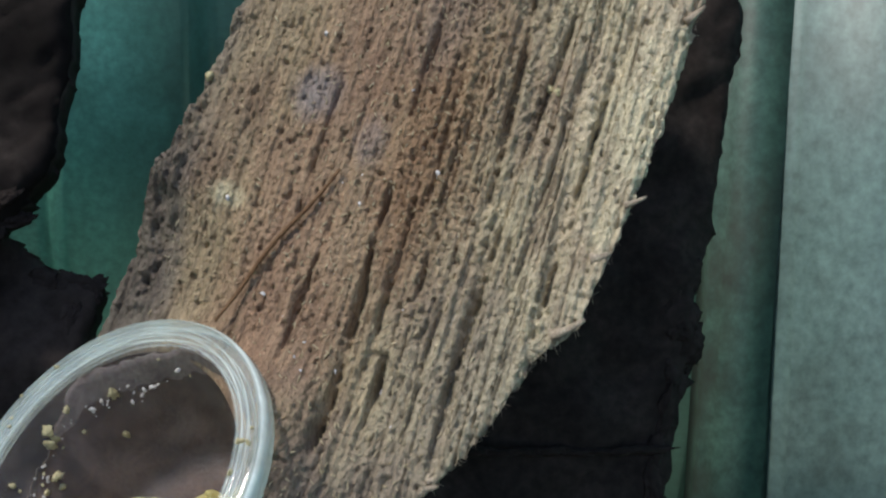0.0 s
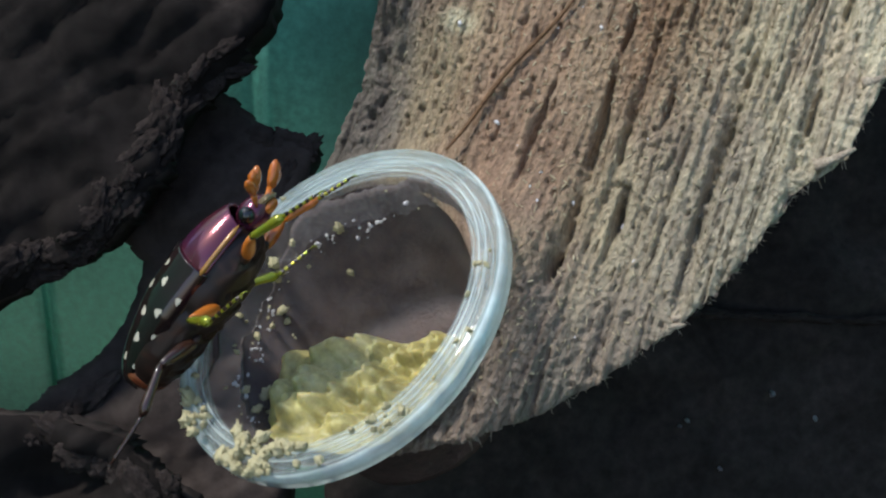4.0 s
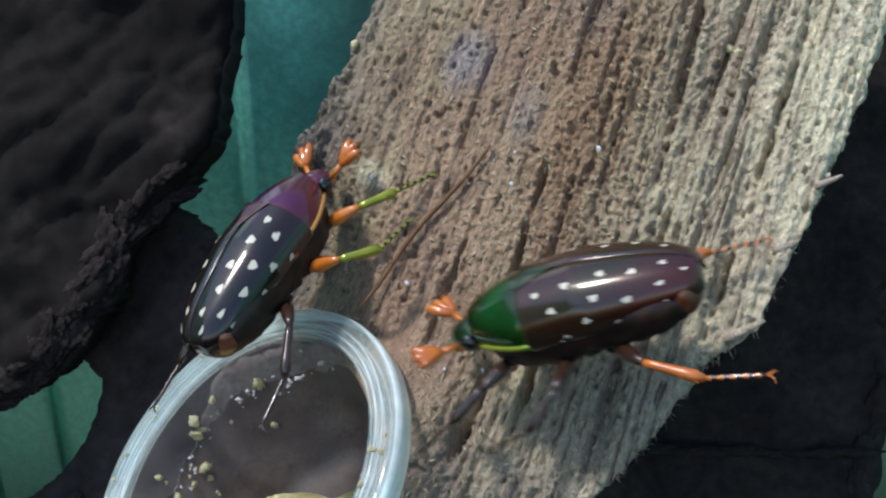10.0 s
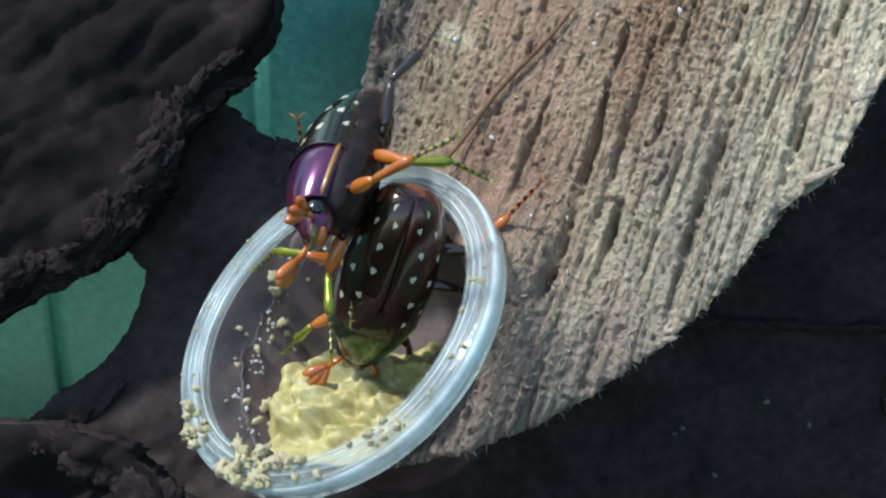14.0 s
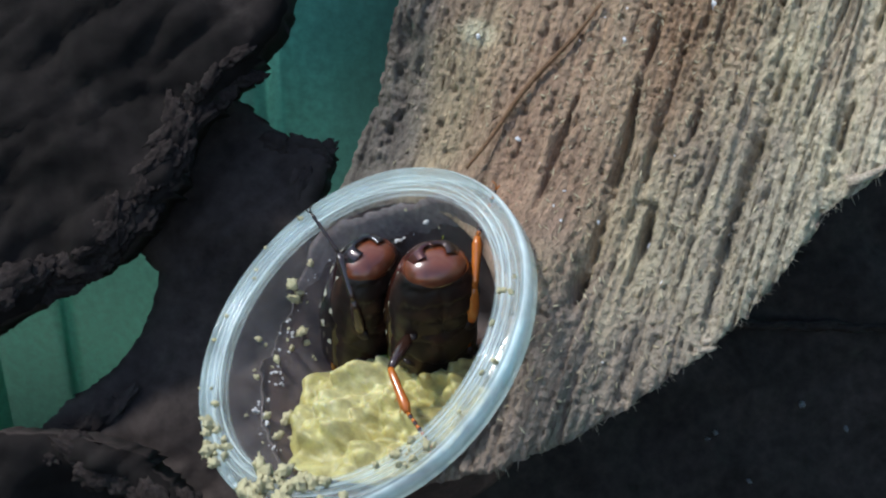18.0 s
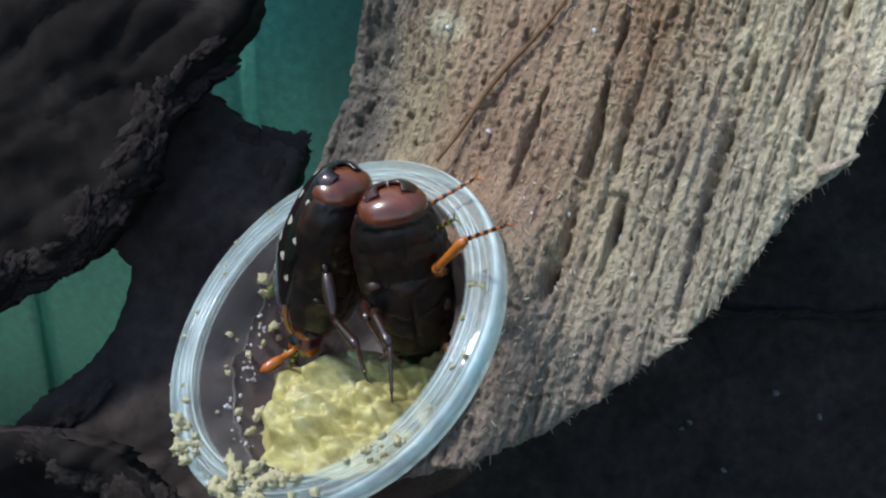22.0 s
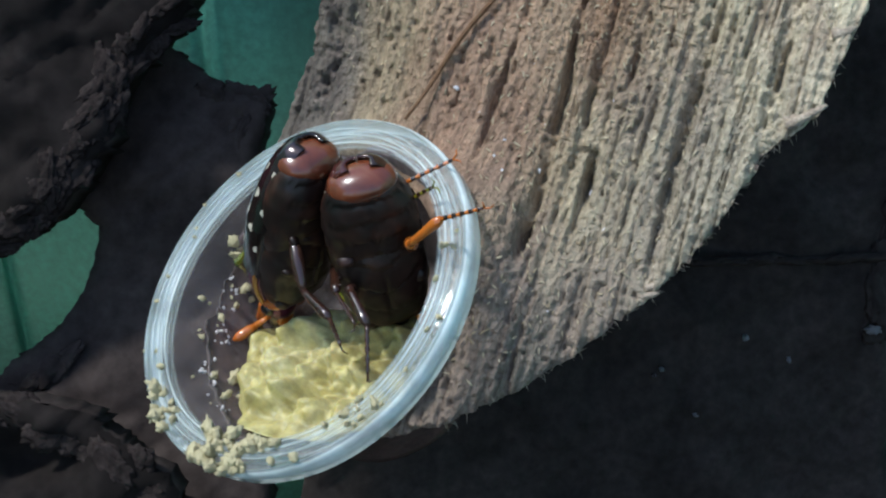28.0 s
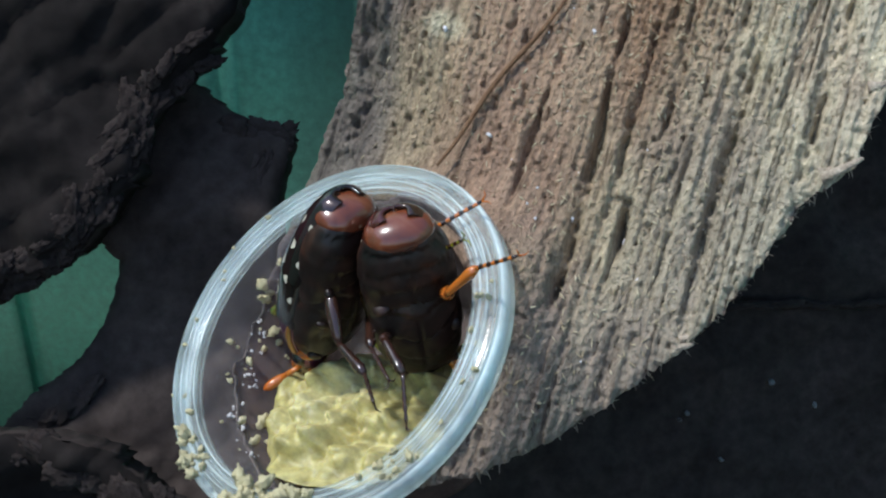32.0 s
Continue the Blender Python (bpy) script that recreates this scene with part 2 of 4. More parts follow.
def sheer(name, colour, cover, rough, gloss, rings=None):
    """Thin plastic: it lets part of the view through, scatters part and reflects part."""
    m, n, l, b = material(name)
    b.inputs["Base Color"].default_value = (*colour, 1)
    b.inputs["Roughness"].default_value, b.inputs["Specular IOR Level"].default_value = rough, gloss
    b.inputs["Coat Weight"].default_value, b.inputs["Coat Roughness"].default_value = 0.5, 0.06
    flow = noise_tex(n, l, 160, 4, 0.6)
    nick = noise_tex(n, l, 1500, 2, 0.5)
    haze = n.new("ShaderNodeMapRange")
    haze.inputs[1].default_value, haze.inputs[2].default_value = 0.3, 0.7
    haze.inputs[3].default_value, haze.inputs[4].default_value = cover[0], cover[1]
    l.new(flow.outputs[0], haze.inputs[0])
    total = haze.outputs[0]
    if rings:
        co = n.new("ShaderNodeTexCoord")
        sep, flat, size = n.new("ShaderNodeSeparateXYZ"), n.new("ShaderNodeCombineXYZ"), n.new("ShaderNodeVectorMath")
        size.operation = "LENGTH"
        l.new(co.outputs["Object"], sep.inputs[0])
        l.new(sep.outputs[0], flat.inputs[0])
        l.new(sep.outputs[1], flat.inputs[1])
        l.new(flat.outputs[0], size.inputs[0])
        span = n.new("ShaderNodeMapRange")
        span.inputs[1].default_value, span.inputs[2].default_value = 0.0152, 0.0188
        l.new(size.outputs["Value"], span.inputs[0])
        r = ramp(n, rings)
        l.new(span.outputs[0], r.inputs[0])
        mul = n.new("ShaderNodeMath")
        mul.operation, mul.use_clamp = "MULTIPLY", True
        l.new(total, mul.inputs[0])
        l.new(r.outputs[0], mul.inputs[1])
        total = mul.outputs[0]
    l.new(total, b.inputs["Alpha"])
    bump(n, l, b, [(flow.outputs[0], 0.3), (nick.outputs[0], 0.08)], 0.0003)
    return m


def grey(v):
    return (v, v, v)


RIM = sheer("milky_plastic", (0.86, 0.96, 0.92), (0.11, 0.29), 0.07, 0.9,
            [(0.0, grey(2.2)), (0.07, grey(0.7)), (0.13, grey(0.7)), (0.16, grey(2.4)), (0.19, grey(0.6)), (0.31, grey(1.0)), (0.35, grey(2.6)), (0.39, grey(0.9)), (0.50, grey(0.8)), (0.55, grey(2.2)), (0.58, grey(0.6)), (0.74, grey(0.5)), (0.83, grey(0.9)), (0.90, grey(3.5))])
let_light_through(RIM, (0.80, 0.96, 0.98), 0.06)
CLEAR = sheer("clear_plastic", (0.58, 0.52, 0.51), (0.03, 0.10), 0.2, 0.5)
CLEAR.node_tree.nodes["Principled BSDF"].inputs["Coat Weight"].default_value = 0.08
MUSH = rough_matter("banana_pulp", [(0.28, (0.31, 0.26, 0.085)), (0.48, (0.42, 0.37, 0.145)), (0.72, (0.58, 0.535, 0.28))], 130, 0.48, 6, 0.08, 0.0003, specular=0.45)
_m = MUSH.node_tree.nodes["Principled BSDF"]
_m.inputs["Subsurface Weight"].default_value, _m.inputs["Subsurface Radius"].default_value, _m.inputs["Subsurface Scale"].default_value = 0.35, (1.0, 0.7, 0.25), 0.0015


# ---- mesh helpers ----
def part(name, bm, mat, parent=None, label=""):
    me = bpy.data.meshes.new(name)
    bm.to_mesh(me)
    bm.free()
    for f in me.polygons:
        f.use_smooth = True
    for k in (mat if isinstance(mat, (list, tuple)) else (mat,)):
        me.materials.append(k)
    ob = new(name, me)
    ob.parent = parent
    if label:
        ob["label"] = label
    return ob


def mesh_of(name, verts, faces, mats, smooth=True, slots=None):
    me = bpy.data.meshes.new(name)
    me.from_pydata(verts, [], faces)
    for k in mats:
        me.materials.append(k)
    me.polygons.foreach_set("use_smooth", [smooth] * len(me.polygons))
    if slots is not None:
        me.polygons.foreach_set("material_index", slots)
    me.update()
    return me


def lattice(ix, iy, seed):
    h = (ix.astype(np.int64) * 374761393 + iy.astype(np.int64) * 668265263 + seed * 974634777) & 0x7FFFFFFF
    h = ((h ^ (h >> 13)) * 1274126177) & 0x7FFFFFFF
    return ((h ^ (h >> 16)) & 0xFFFFFF) / float(0xFFFFFF)


def vnoise(x, y, seed=0):
    """Smooth value noise between 0 and 1 on arrays."""
    ix, iy = np.floor(x), np.floor(y)
    fx, fy = x - ix, y - iy
    fx, fy = fx * fx * (3 - 2 * fx), fy * fy * (3 - 2 * fy)
    a, b = lattice(ix, iy, seed), lattice(ix + 1, iy, seed)
    c, d = lattice(ix, iy + 1, seed), lattice(ix + 1, iy + 1, seed)
    return a + (b - a) * fx + (c - a) * fy + (a - b - c + d) * fx * fy


def fbm(x, y, seed=0, octaves=4):
    t, amp, tot = 0, 1.0, 0
    for k in range(octaves):
        t = t + amp * vnoise(x * 2 ** k, y * 2 ** k, seed + 17 * k)
        tot += amp
        amp *= 0.5
    return t / tot


def polygon_distance(a, b, poly):
    """Signed distance to a polygon, negative inside."""
    d = np.full(a.shape, 1e9)
    inside = np.zeros(a.shape, bool)
    for (x0, y0), (x1, y1) in zip(poly, poly[1:] + poly[:1]):
        ex, ey = x1 - x0, y1 - y0
        wx, wy = a - x0, b - y0
        k = np.clip((wx * ex + wy * ey) / (ex * ex + ey * ey), 0, 1)
        d = np.minimum(d, np.hypot(wx - k * ex, wy - k * ey))
        inside ^= ((y0 > b) != (y1 > b)) & (a < ex * (b - y0) / (ey + 1e-12) + x0)
    return np.where(inside, -d, d)


def plate(name, corners, step, height, thick, mats, ragged=0.5, grain=1.0, cut=None, seed=1, edge_round=1.0, floor_wave=0.0, undercut=0.0, frayed=0.0):
    """A slab in millimetres with a rough outline and a relief on top; returns the mesh in metres."""
    xs = [c[0] for c in corners]
    ys = [c[1] for c in corners]
    gx = np.arange(min(xs) - 3, max(xs) + 3, step)
    gy = np.arange(min(ys) - 3, max(ys) + 3, step)
    a, b = np.meshgrid(gx, gy, indexing="ij")

    def dist(a, b):
        d = polygon_distance(a, b, corners)
        d = d + ragged * (fbm(a / grain, b / grain, seed, 3) - 0.5) * 2 + frayed * (fbm(a * 2.2, b * 0.9, seed + 5, 2) - 0.5)
        return np.maximum(d, -cut(a, b)) if cut else d

    d = dist(a, b)
    e = 0.05
    gxx, gyy = (dist(a + e, b) - d) / e, (dist(a, b + e) - d) / e
    ln = np.maximum(np.hypot(gxx, gyy), 0.4)
    ins = d < 0
    cell = ins[:-1, :-1] | ins[1:, :-1] | ins[:-1, 1:] | ins[1:, 1:]
    move = np.where(d > 0, np.minimum(d, 1.2 * step), 0)
    a2, b2 = a - move * gxx / ln, b - move * gyy / ln
    dd = np.minimum(d, 0)
    h = height(a, b) - edge_round * np.exp(dd / 0.5) * 0.6
    used = np.zeros(a.shape, bool)
    for i in (0, 1):
        for j in (0, 1):
            used[i:i + cell.shape[0], j:j + cell.shape[1]] |= cell
    idx = -np.ones(a.shape, int)
    idx[used] = np.arange(used.sum())
    n = int(used.sum())
    top = np.stack([a2[used], b2[used], h[used]], 1)
    p0 = polygon_distance(a, b, corners)
    px, py = (polygon_distance(a + e, b, corners) - p0) / e, (polygon_distance(a, b + e, corners) - p0) / e
    cut_in = np.clip(1 + np.minimum(p0, 0) / undercut, 0, 1) * undercut if undercut else 0 * dd
    la, lb = a2 - cut_in * px, b2 - cut_in * py
    low = np.stack([la[used], lb[used], -thick + floor_wave * (fbm(a[used] / 6, b[used] / 6, seed + 9) - 0.5)], 1)
    verts = np.concatenate([top, low]) * 0.001
    ci, cj = np.nonzero(cell)
    q = np.stack([idx[ci, cj], idx[ci + 1, cj], idx[ci + 1, cj + 1], idx[ci, cj + 1]], 1)
    faces = [tuple(f) for f in q.tolist()] + [tuple(f) for f in (q[:, ::-1] + n).tolist()]
    slots = [0] * len(q) + [min(1, len(mats) - 1)] * len(q)
    bore = (cut(a, b)[used] < 1.0).tolist() if cut else None
    edges = {}
    for f in q.tolist():
        for k in range(4):
            u, v = f[k], f[(k + 1) % 4]
            if (v, u) in edges:
                del edges[(v, u)]
            else:
                edges[(u, v)] = 1
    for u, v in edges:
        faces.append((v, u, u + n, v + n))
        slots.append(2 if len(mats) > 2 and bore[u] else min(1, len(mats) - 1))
    return mesh_of(name, verts.tolist(), faces, mats, True, slots)


def lathe(bm, profile, steps=96):
    """Turns a closed profile of (radius, height) round z."""
    rings = []
    for r, z in profile:
        rings.append([bm.verts.new((r * math.cos(2 * math.pi * k / steps), r * math.sin(2 * math.pi * k / steps), z)) for k in range(steps)])
    for r0, r1 in zip(rings, rings[1:] + rings[:1]):
        for k in range(steps):
            bm.faces.new((r0[k], r0[(k + 1) % steps], r1[(k + 1) % steps], r1[k]))
    return bm


# ---- the board ----
CUP_AT, CUP_OUT = (-0.01130, -0.00550, 0.0013), (-0.508, 0.507, 0.696)
BOARD = frame_of((0.01679, 0.01045, 0.00191), (0.8962, -0.2818, 0.3426), (-0.2928, 0.2042, 0.9341))
_cup_in_board = BOARD.inverted() @ (LEAN @ Vector(CUP_AT)) * 1000
_ax_in_board = BOARD.inverted().to_3x3() @ (LEAN.to_3x3() @ Vector(CUP_OUT).normalized())


def hole_distance(a, b):
    """Distance in the board's face to the slanted bore that takes the cup."""
    px, py, pz = a - _cup_in_board.x, b - _cup_in_board.y, -_cup_in_board.z
    ax = _ax_in_board
    along = px * ax.x + py * ax.y + pz * ax.z
    qx, qy, qz = px - along * ax.x, py - along * ax.y, pz - along * ax.z
    return np.maximum(np.sqrt(qx * qx + qy * qy + qz * qz) - np.clip(14.0 + 0.3 * (along + 4), 10.0, 15.2), -16.2 - along)


# wormholes and chipped hollows: place, half sizes and depth in millimetres
HOLLOWS = ((1.5, -6.2, 0.45, 2.2, 3.2), (-2.5, -13.6, 0.42, 1.7, 3.2))
# straight grooves along the grain: place across at 0, drift, from, to, depth and half width
GROOVES = ((-9.4, 0.0, -10.0, 10.5, 1.25, 0.30), (-3.3, -0.068, -15.5, 15.0, 1.7, 0.42), (-0.6, -0.06, -1.5, 7.0, 1.2, 0.28), (8.8, 0.0, -9.0, 15.0, 1.4, 0.42), (7.9, -0.083, 14.0, 44.0, 1.5, 0.42),
           (-4.0, -0.03, 22.0, 38.0, 1.3, 0.34), (8.1, 0.035, 20.0, 46.0, 1.2, 0.34), (12.0, 0.01, 3.0, 35.0, 1.0, 0.34), (15.9, -0.02, 4.0, 13.0, 1.3, 0.38), (16.0, -0.02, 17.0, 40.0, 1.1, 0.3), (5.4, -0.05, -12.0, 12.0, 1.0, 0.28), (2.6, -0.06, 2.0, 22.0, 1.1, 0.26), (-13.0, -0.03, 12.0, 26.0, 0.8, 0.2))


def board_height(a, b):
    """Sawn and weathered face: straight broken grooves along the grain, crumbs and pits between them."""
    c = a + 0.05 * b
    warp = c + 0.7 * (fbm(a / 16, b / 40, 3, 2) - 0.5) + 0.14 * (fbm(a * 0.8, b * 0.25, 5, 2) - 0.5)
    ridges = fbm(warp * 1.1, b * 0.02, 11, 3)
    fine = fbm(warp * 2.6, b * 0.10, 23, 3)
    pits = fbm(a * 1.7, b * 1.0, 31, 3)
    grit = fbm(a * 3.2, b * 2.4, 61, 2)
    pale = np.clip((a + 6) / 8, 0, 1)
    crumbly = np.exp(-((a + 1 - 0.1 * b) / 6) ** 2) * np.clip(b / 12, 0.2, 1)
    h = 0.5 * (ridges - 0.5) + 0.75 * (fine - 0.5) + (0.24 + 0.4 * crumbly) * (pits - 0.5) + (0.48 + 0.65 * crumbly) * (grit - 0.5)
    # dashes: each groove runs straight and breaks off
    for rate, slow, wide, deep, sd in ((0.45, 0.005, 0.060, 0.9, 91), (0.85, 0.007, 0.075, 0.8, 95), (1.4, 0.012, 0.10, 0.6, 99)):
        line = np.abs(vnoise(warp * rate, b * slow, sd) - 0.5)
        dash = np.clip(2.6 * (vnoise(c * 0.9, b * 0.11, sd + 1) - 0.40) + 1.4 * (pits - 0.5), 0, 1.1)
        h = h - (0.3 + 0.85 * pale) * deep * np.exp(-(line / wide) ** 2) * dash
    for at, drift, b0, b1, deep, wide in GROOVES:
        ends = np.clip((b - b0) / 2.5, 0, 1) * np.clip((b1 - b) / 2.5, 0, 1)
        worn = np.clip(0.35 + 1.5 * (vnoise(a * 0.2 + at, b * 0.22, 131) - 0.2) + 1.2 * (pits - 0.5), 0, 1.25)
        off = (a - at - drift * b - 0.35 * (vnoise(b * 0.18 + at, b * 0, 137) - 0.5)) / (wide * (0.7 + 0.7 * vnoise(b * 0.4 + 3 * at, b * 0, 139)))
        h = h - 1.25 * deep * np.exp(-off ** 2) * ends * worn
    h = h - 3.6 * np.clip(vnoise(c * 2.1, b * 1.1, 121) - 0.76, 0, 0.2)
    h = h + np.exp(-((a + 29.6) / 1.5) ** 2) * (2.4 * fbm(a * 0.9, b * 0.8, 83, 2) - 1.2)
    for x, y, rx, ry, deep in HOLLOWS:
        h = h - deep * np.exp(-((a - x + 0.1 * (b - y)) / rx) ** 2 - ((b - y) / ry) ** 2)
    h = h + 0.7 * (fbm(a / 12, b / 25, 51, 2) - 0.5)
    relief = h
    # worn down where the cup's flange sits
    px, py = a - _cup_in_board.x, b - _cup_in_board.y
    ax = _ax_in_board
    under = _cup_in_board.z - (px * ax.x + py * ax.y) / ax.z - 2.1
    # the wood swells up to the flange on the low side
    gap = np.clip(under - 0.7 - h, 0, 4.5)
    h = h + gap * np.exp(-(np.clip(hole_distance(a, b) - 3.5, 0, 60) / 4.5) ** 2)
    far = np.clip(np.sqrt(px * px + py * py) - 18.0, 0, 30)
    under = under + 0.10 * far + 0.03 * far * far
    k = np.clip(0.5 + (h - under) / 2.4, 0, 1)
    return h * (1 - k) + (under + relief * np.clip(far / 3, 0.3, 1)) * k - 0.6 * k * (1 - k)


OUTLINE = [(-28.3, 62), (-29.6, 22), (-32.5, 4), (-33.6, -10), (-32.5, -24), (-25, -33), (-12, -37), (-3.8, -32.4), (4.5, -23.6), (10.9, -14.4),
                                     (13.9, -7.8), (16.3, 0), (19.7, 4.8), (21, 14.6), (21.9, 24.7), (22.6, 44), (23, 62)]
board_mesh = plate("feeding_board", OUTLINE, 0.175, board_height, 11, (WOOD, WOOD_EDGE, SHAFT),
                   0.5, 1.3, hole_distance, 7, undercut=7.0, frayed=0.4)
board = new("wooden_board", board_mesh)
board.matrix_world = BOARD
tagged(board, "weathered split wooden board with a bored feeding hole", "wooden board")

# ---- the cup ----
CUP = frame_of(CUP_AT, (0.643, 0.766, 0.0), CUP_OUT)
cup = new("feeding_cup")
cup.matrix_world = CUP
tagged(cup, "small clear plastic cup with a milky ribbed rim in the board", "cup")
bm = bmesh.new()
R = 0.01845
prof = [(0.0155, -0.0004)]
for k in range(121):
    f = k / 120
    z = 0.0005 + 0.00035 * math.sin(math.pi * f)
    for at_, high_, wide_ in ((0.03, 0.22, 0.03), (0.14, 0.12, 0.02), (0.30, 0.16, 0.03), (0.37, 0.10, 0.015), (0.52, 0.14, 0.025), (0.60, 0.08, 0.015), (0.93, 0.24, 0.035)):
        z += 0.001 * high_ * math.exp(-((f - at_) / wide_) ** 2)
    prof.append((0.0155 + (R - 0.0155) * f, z))
prof += [(R + 0.0002, 0.0), (R + 0.0002, -0.0016), (R - 0.0004, -0.0017), (R - 0.0006, -0.0006)]
rim = part("rim", lathe(bm, prof, 128), RIM, cup, "milky ribbed plastic flange")
bm = bmesh.new()
wall = [(0.0155, 0.0002), (0.0158, 0.0002), (0.0144, -0.004), (0.0112, -0.0155), (0.0100, -0.0165), (0.0002, -0.0166), (0.0002, -0.0161), (0.0098, -0.016), (0.0108, -0.015), (0.0141, -0.004)]
cup_wall = part("cup_wall", lathe(bm, wall, 96), CLEAR, cup, "clear tapered plastic wall")
cup_wall.visible_shadow = False
cup_wall.matrix_parent_inverse = Matrix.Identity(4)


def lump(radius, squash, seed, rough=0.25, cuts=4):
    bm = bmesh.new()
    bmesh.ops.create_icosphere(bm, subdivisions=cuts, radius=radius)
    for v in bm.verts:
        d = v.co.normalized()
        k = 1 + rough * (noise.fractal(d * 2.2 + Vector((seed, 0, 0)), 0.8, 2.0, 4)) + rough * 0.35 * noise.noise(d * 9 + Vector((0, seed, 0)))
        v.co = Vector((v.co.x * k, v.co.y * k, v.co.z * k * squash))
    return bm


def wall_radius(z):
    """Inner radius of the cup at a height, in millimetres."""
    return 14.1 + (z + 4) * 0.3 if z > -15 else 10.6


def slope(x, y):
    past = 0.52 * x + 0.855 * y - 2.2 + 1.6 * noise.noise(Vector((x * 0.25, y * 0.25, 4.4)))
    side = 0.6 * y - 0.8 * x - 9.6 + 1.2 * noise.noise(Vector((x * 0.3, y * 0.3, 8.1)))
    return -10.4 - 0.52 * x + 0.10 * y - 0.9 * max(0.0, past) - 0.12 * max(0.0, past) ** 2 - 1.6 * max(0.0, side)


def pulp_mass():
    """A lumpy heap against one side of the cup, running out over its floor."""
    bm = bmesh.new()
    n, m = 168, 64

    rows = []
    for k in range(n):
        t = 2 * math.pi * k / n
        c, s = math.cos(t), math.sin(t)
        rad = 0.5
        while slope(rad * c, rad * s) > -15.7 and rad < wall_radius(slope(rad * c, rad * s)) - 0.35:
            rad += 0.1
        line = []
        for i in range(m + 1):
            f = i / m
            x, y = rad * f * c, rad * f * s
            p = Vector((x, y, 0))
            top = slope(x, y) + 0.5
            keep = min(1.0, 3.2 * (1 - f) + 0.25)
            big = noise.voronoi(p * 0.33 + Vector((1, 2, 3)))[0][0]
            mid = noise.voronoi(p * 0.75 + Vector((5, 1, 3)))[0][0]
            tiny = noise.voronoi(p * 1.8)[0][0]
            top += keep * (1.2 * noise.fractal(p * 0.2 + Vector((3, 1, 7)), 0.7, 2, 3) + 4.4 * (0.36 - big ** 1.4) + 1.9 * (0.36 - mid ** 1.5) + 0.2 * (0.4 - tiny ** 1.3) + 0.12 * noise.noise(p * 3.1))
            line.append(bm.verts.new(Vector((x, y, max(top, -15.7))) * 0.001))
        reach = min(10.0, rad)
        rows.append((line, bm.verts.new(Vector((reach * c, reach * s, -15.8)) * 0.001)))
    for (a, la), (b, lb) in zip(rows, rows[1:] + rows[:1]):
        for i in range(m):
            bm.faces.new((a[i], a[i + 1], b[i + 1], b[i]))
        bm.faces.new((a[m], la, lb, b[m]))
    bm.faces.new([r[1] for r in rows][::-1])
    bmesh.ops.remove_doubles(bm, verts=bm.verts[:], dist=1e-6)
    bmesh.ops.recalc_face_normals(bm, faces=bm.faces[:])
    return bm


# the ragged wooden socket that the cup is pressed into
bm = bmesh.new()
rings = []
for k in range(180):
    t = 2 * math.pi * k / 180
    lip = -4.6 + 1.5 * noise.fractal(Vector((2.2 * math.cos(t), 2.2 * math.sin(t), 3.0)), 0.7, 2, 4) + 0.5 * noise.noise(Vector((9 * math.cos(t), 9 * math.sin(t), 1.0)))
    high = 3.4 * max(0.0, min(1.0, 2.2 * (math.cos(t - radians(28)) - 0.25)))
    ring = [bm.verts.new(Vector(((wall_radius(lip + high) + 1.1) * math.cos(t), (wall_radius(lip + high) + 1.1) * math.sin(t), lip + high - 0.3)) * 0.001)]
    for i in range(19):
        z = lip + high * (1 - i / 4) if i < 4 else lip + (-17.4 - lip) * (i - 4) / 14
        r = wall_radius(max(z, -14.9)) + 0.55 + 0.12 * noise.noise(Vector((6 * math.cos(t), 6 * math.sin(t), 0.25 * z)))
        ring.append(bm.verts.new(Vector((r * math.cos(t), r * math.sin(t), z)) * 0.001))
    rings.append(ring)
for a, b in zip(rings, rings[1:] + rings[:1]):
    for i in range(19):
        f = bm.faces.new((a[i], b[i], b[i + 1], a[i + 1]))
        # top rows take the lit colour, deeper rows the dim one
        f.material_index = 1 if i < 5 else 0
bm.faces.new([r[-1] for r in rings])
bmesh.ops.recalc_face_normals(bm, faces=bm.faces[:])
socket = part("bore", bm, (SHAFT, LIT_BORE), board, "bored wood coloured dim inside and lit at its lip")
socket.matrix_parent_inverse = Matrix.Identity(4)
socket.matrix_basis = BOARD.inverted() @ CUP
pulp = part("banana_pulp", pulp_mass(), MUSH)
pulp.matrix_world = CUP.copy()
tagged(pulp, "mashed yellow banana pulp lying in the cup", "fruit pulp")

# ---- bark, wall and soil ----
def bark_height(freq, amp, seed):
    def h(a, b):
        p, q = 0.8 * a + 0.6 * b, -0.6 * a + 0.8 * b
        p = p + 5 * (fbm(a / 16, b / 16, seed + 2, 2) - 0.5)
        plates = 1 - np.abs(2 * fbm(q * freq * 0.75, p * freq * 0.28, seed + 8, 3) - 1) * 2.2
        return (amp * 0.38 * (fbm(a * freq * 0.8, b * freq * 0.8, seed, 4) - 0.5) + amp * 1.2 * (fbm(a * freq * 0.3, b * freq * 0.3, seed + 4, 2) - 0.5)
                - amp * 0.3 * np.clip(plates, 0, 1) ** 2)
    return h


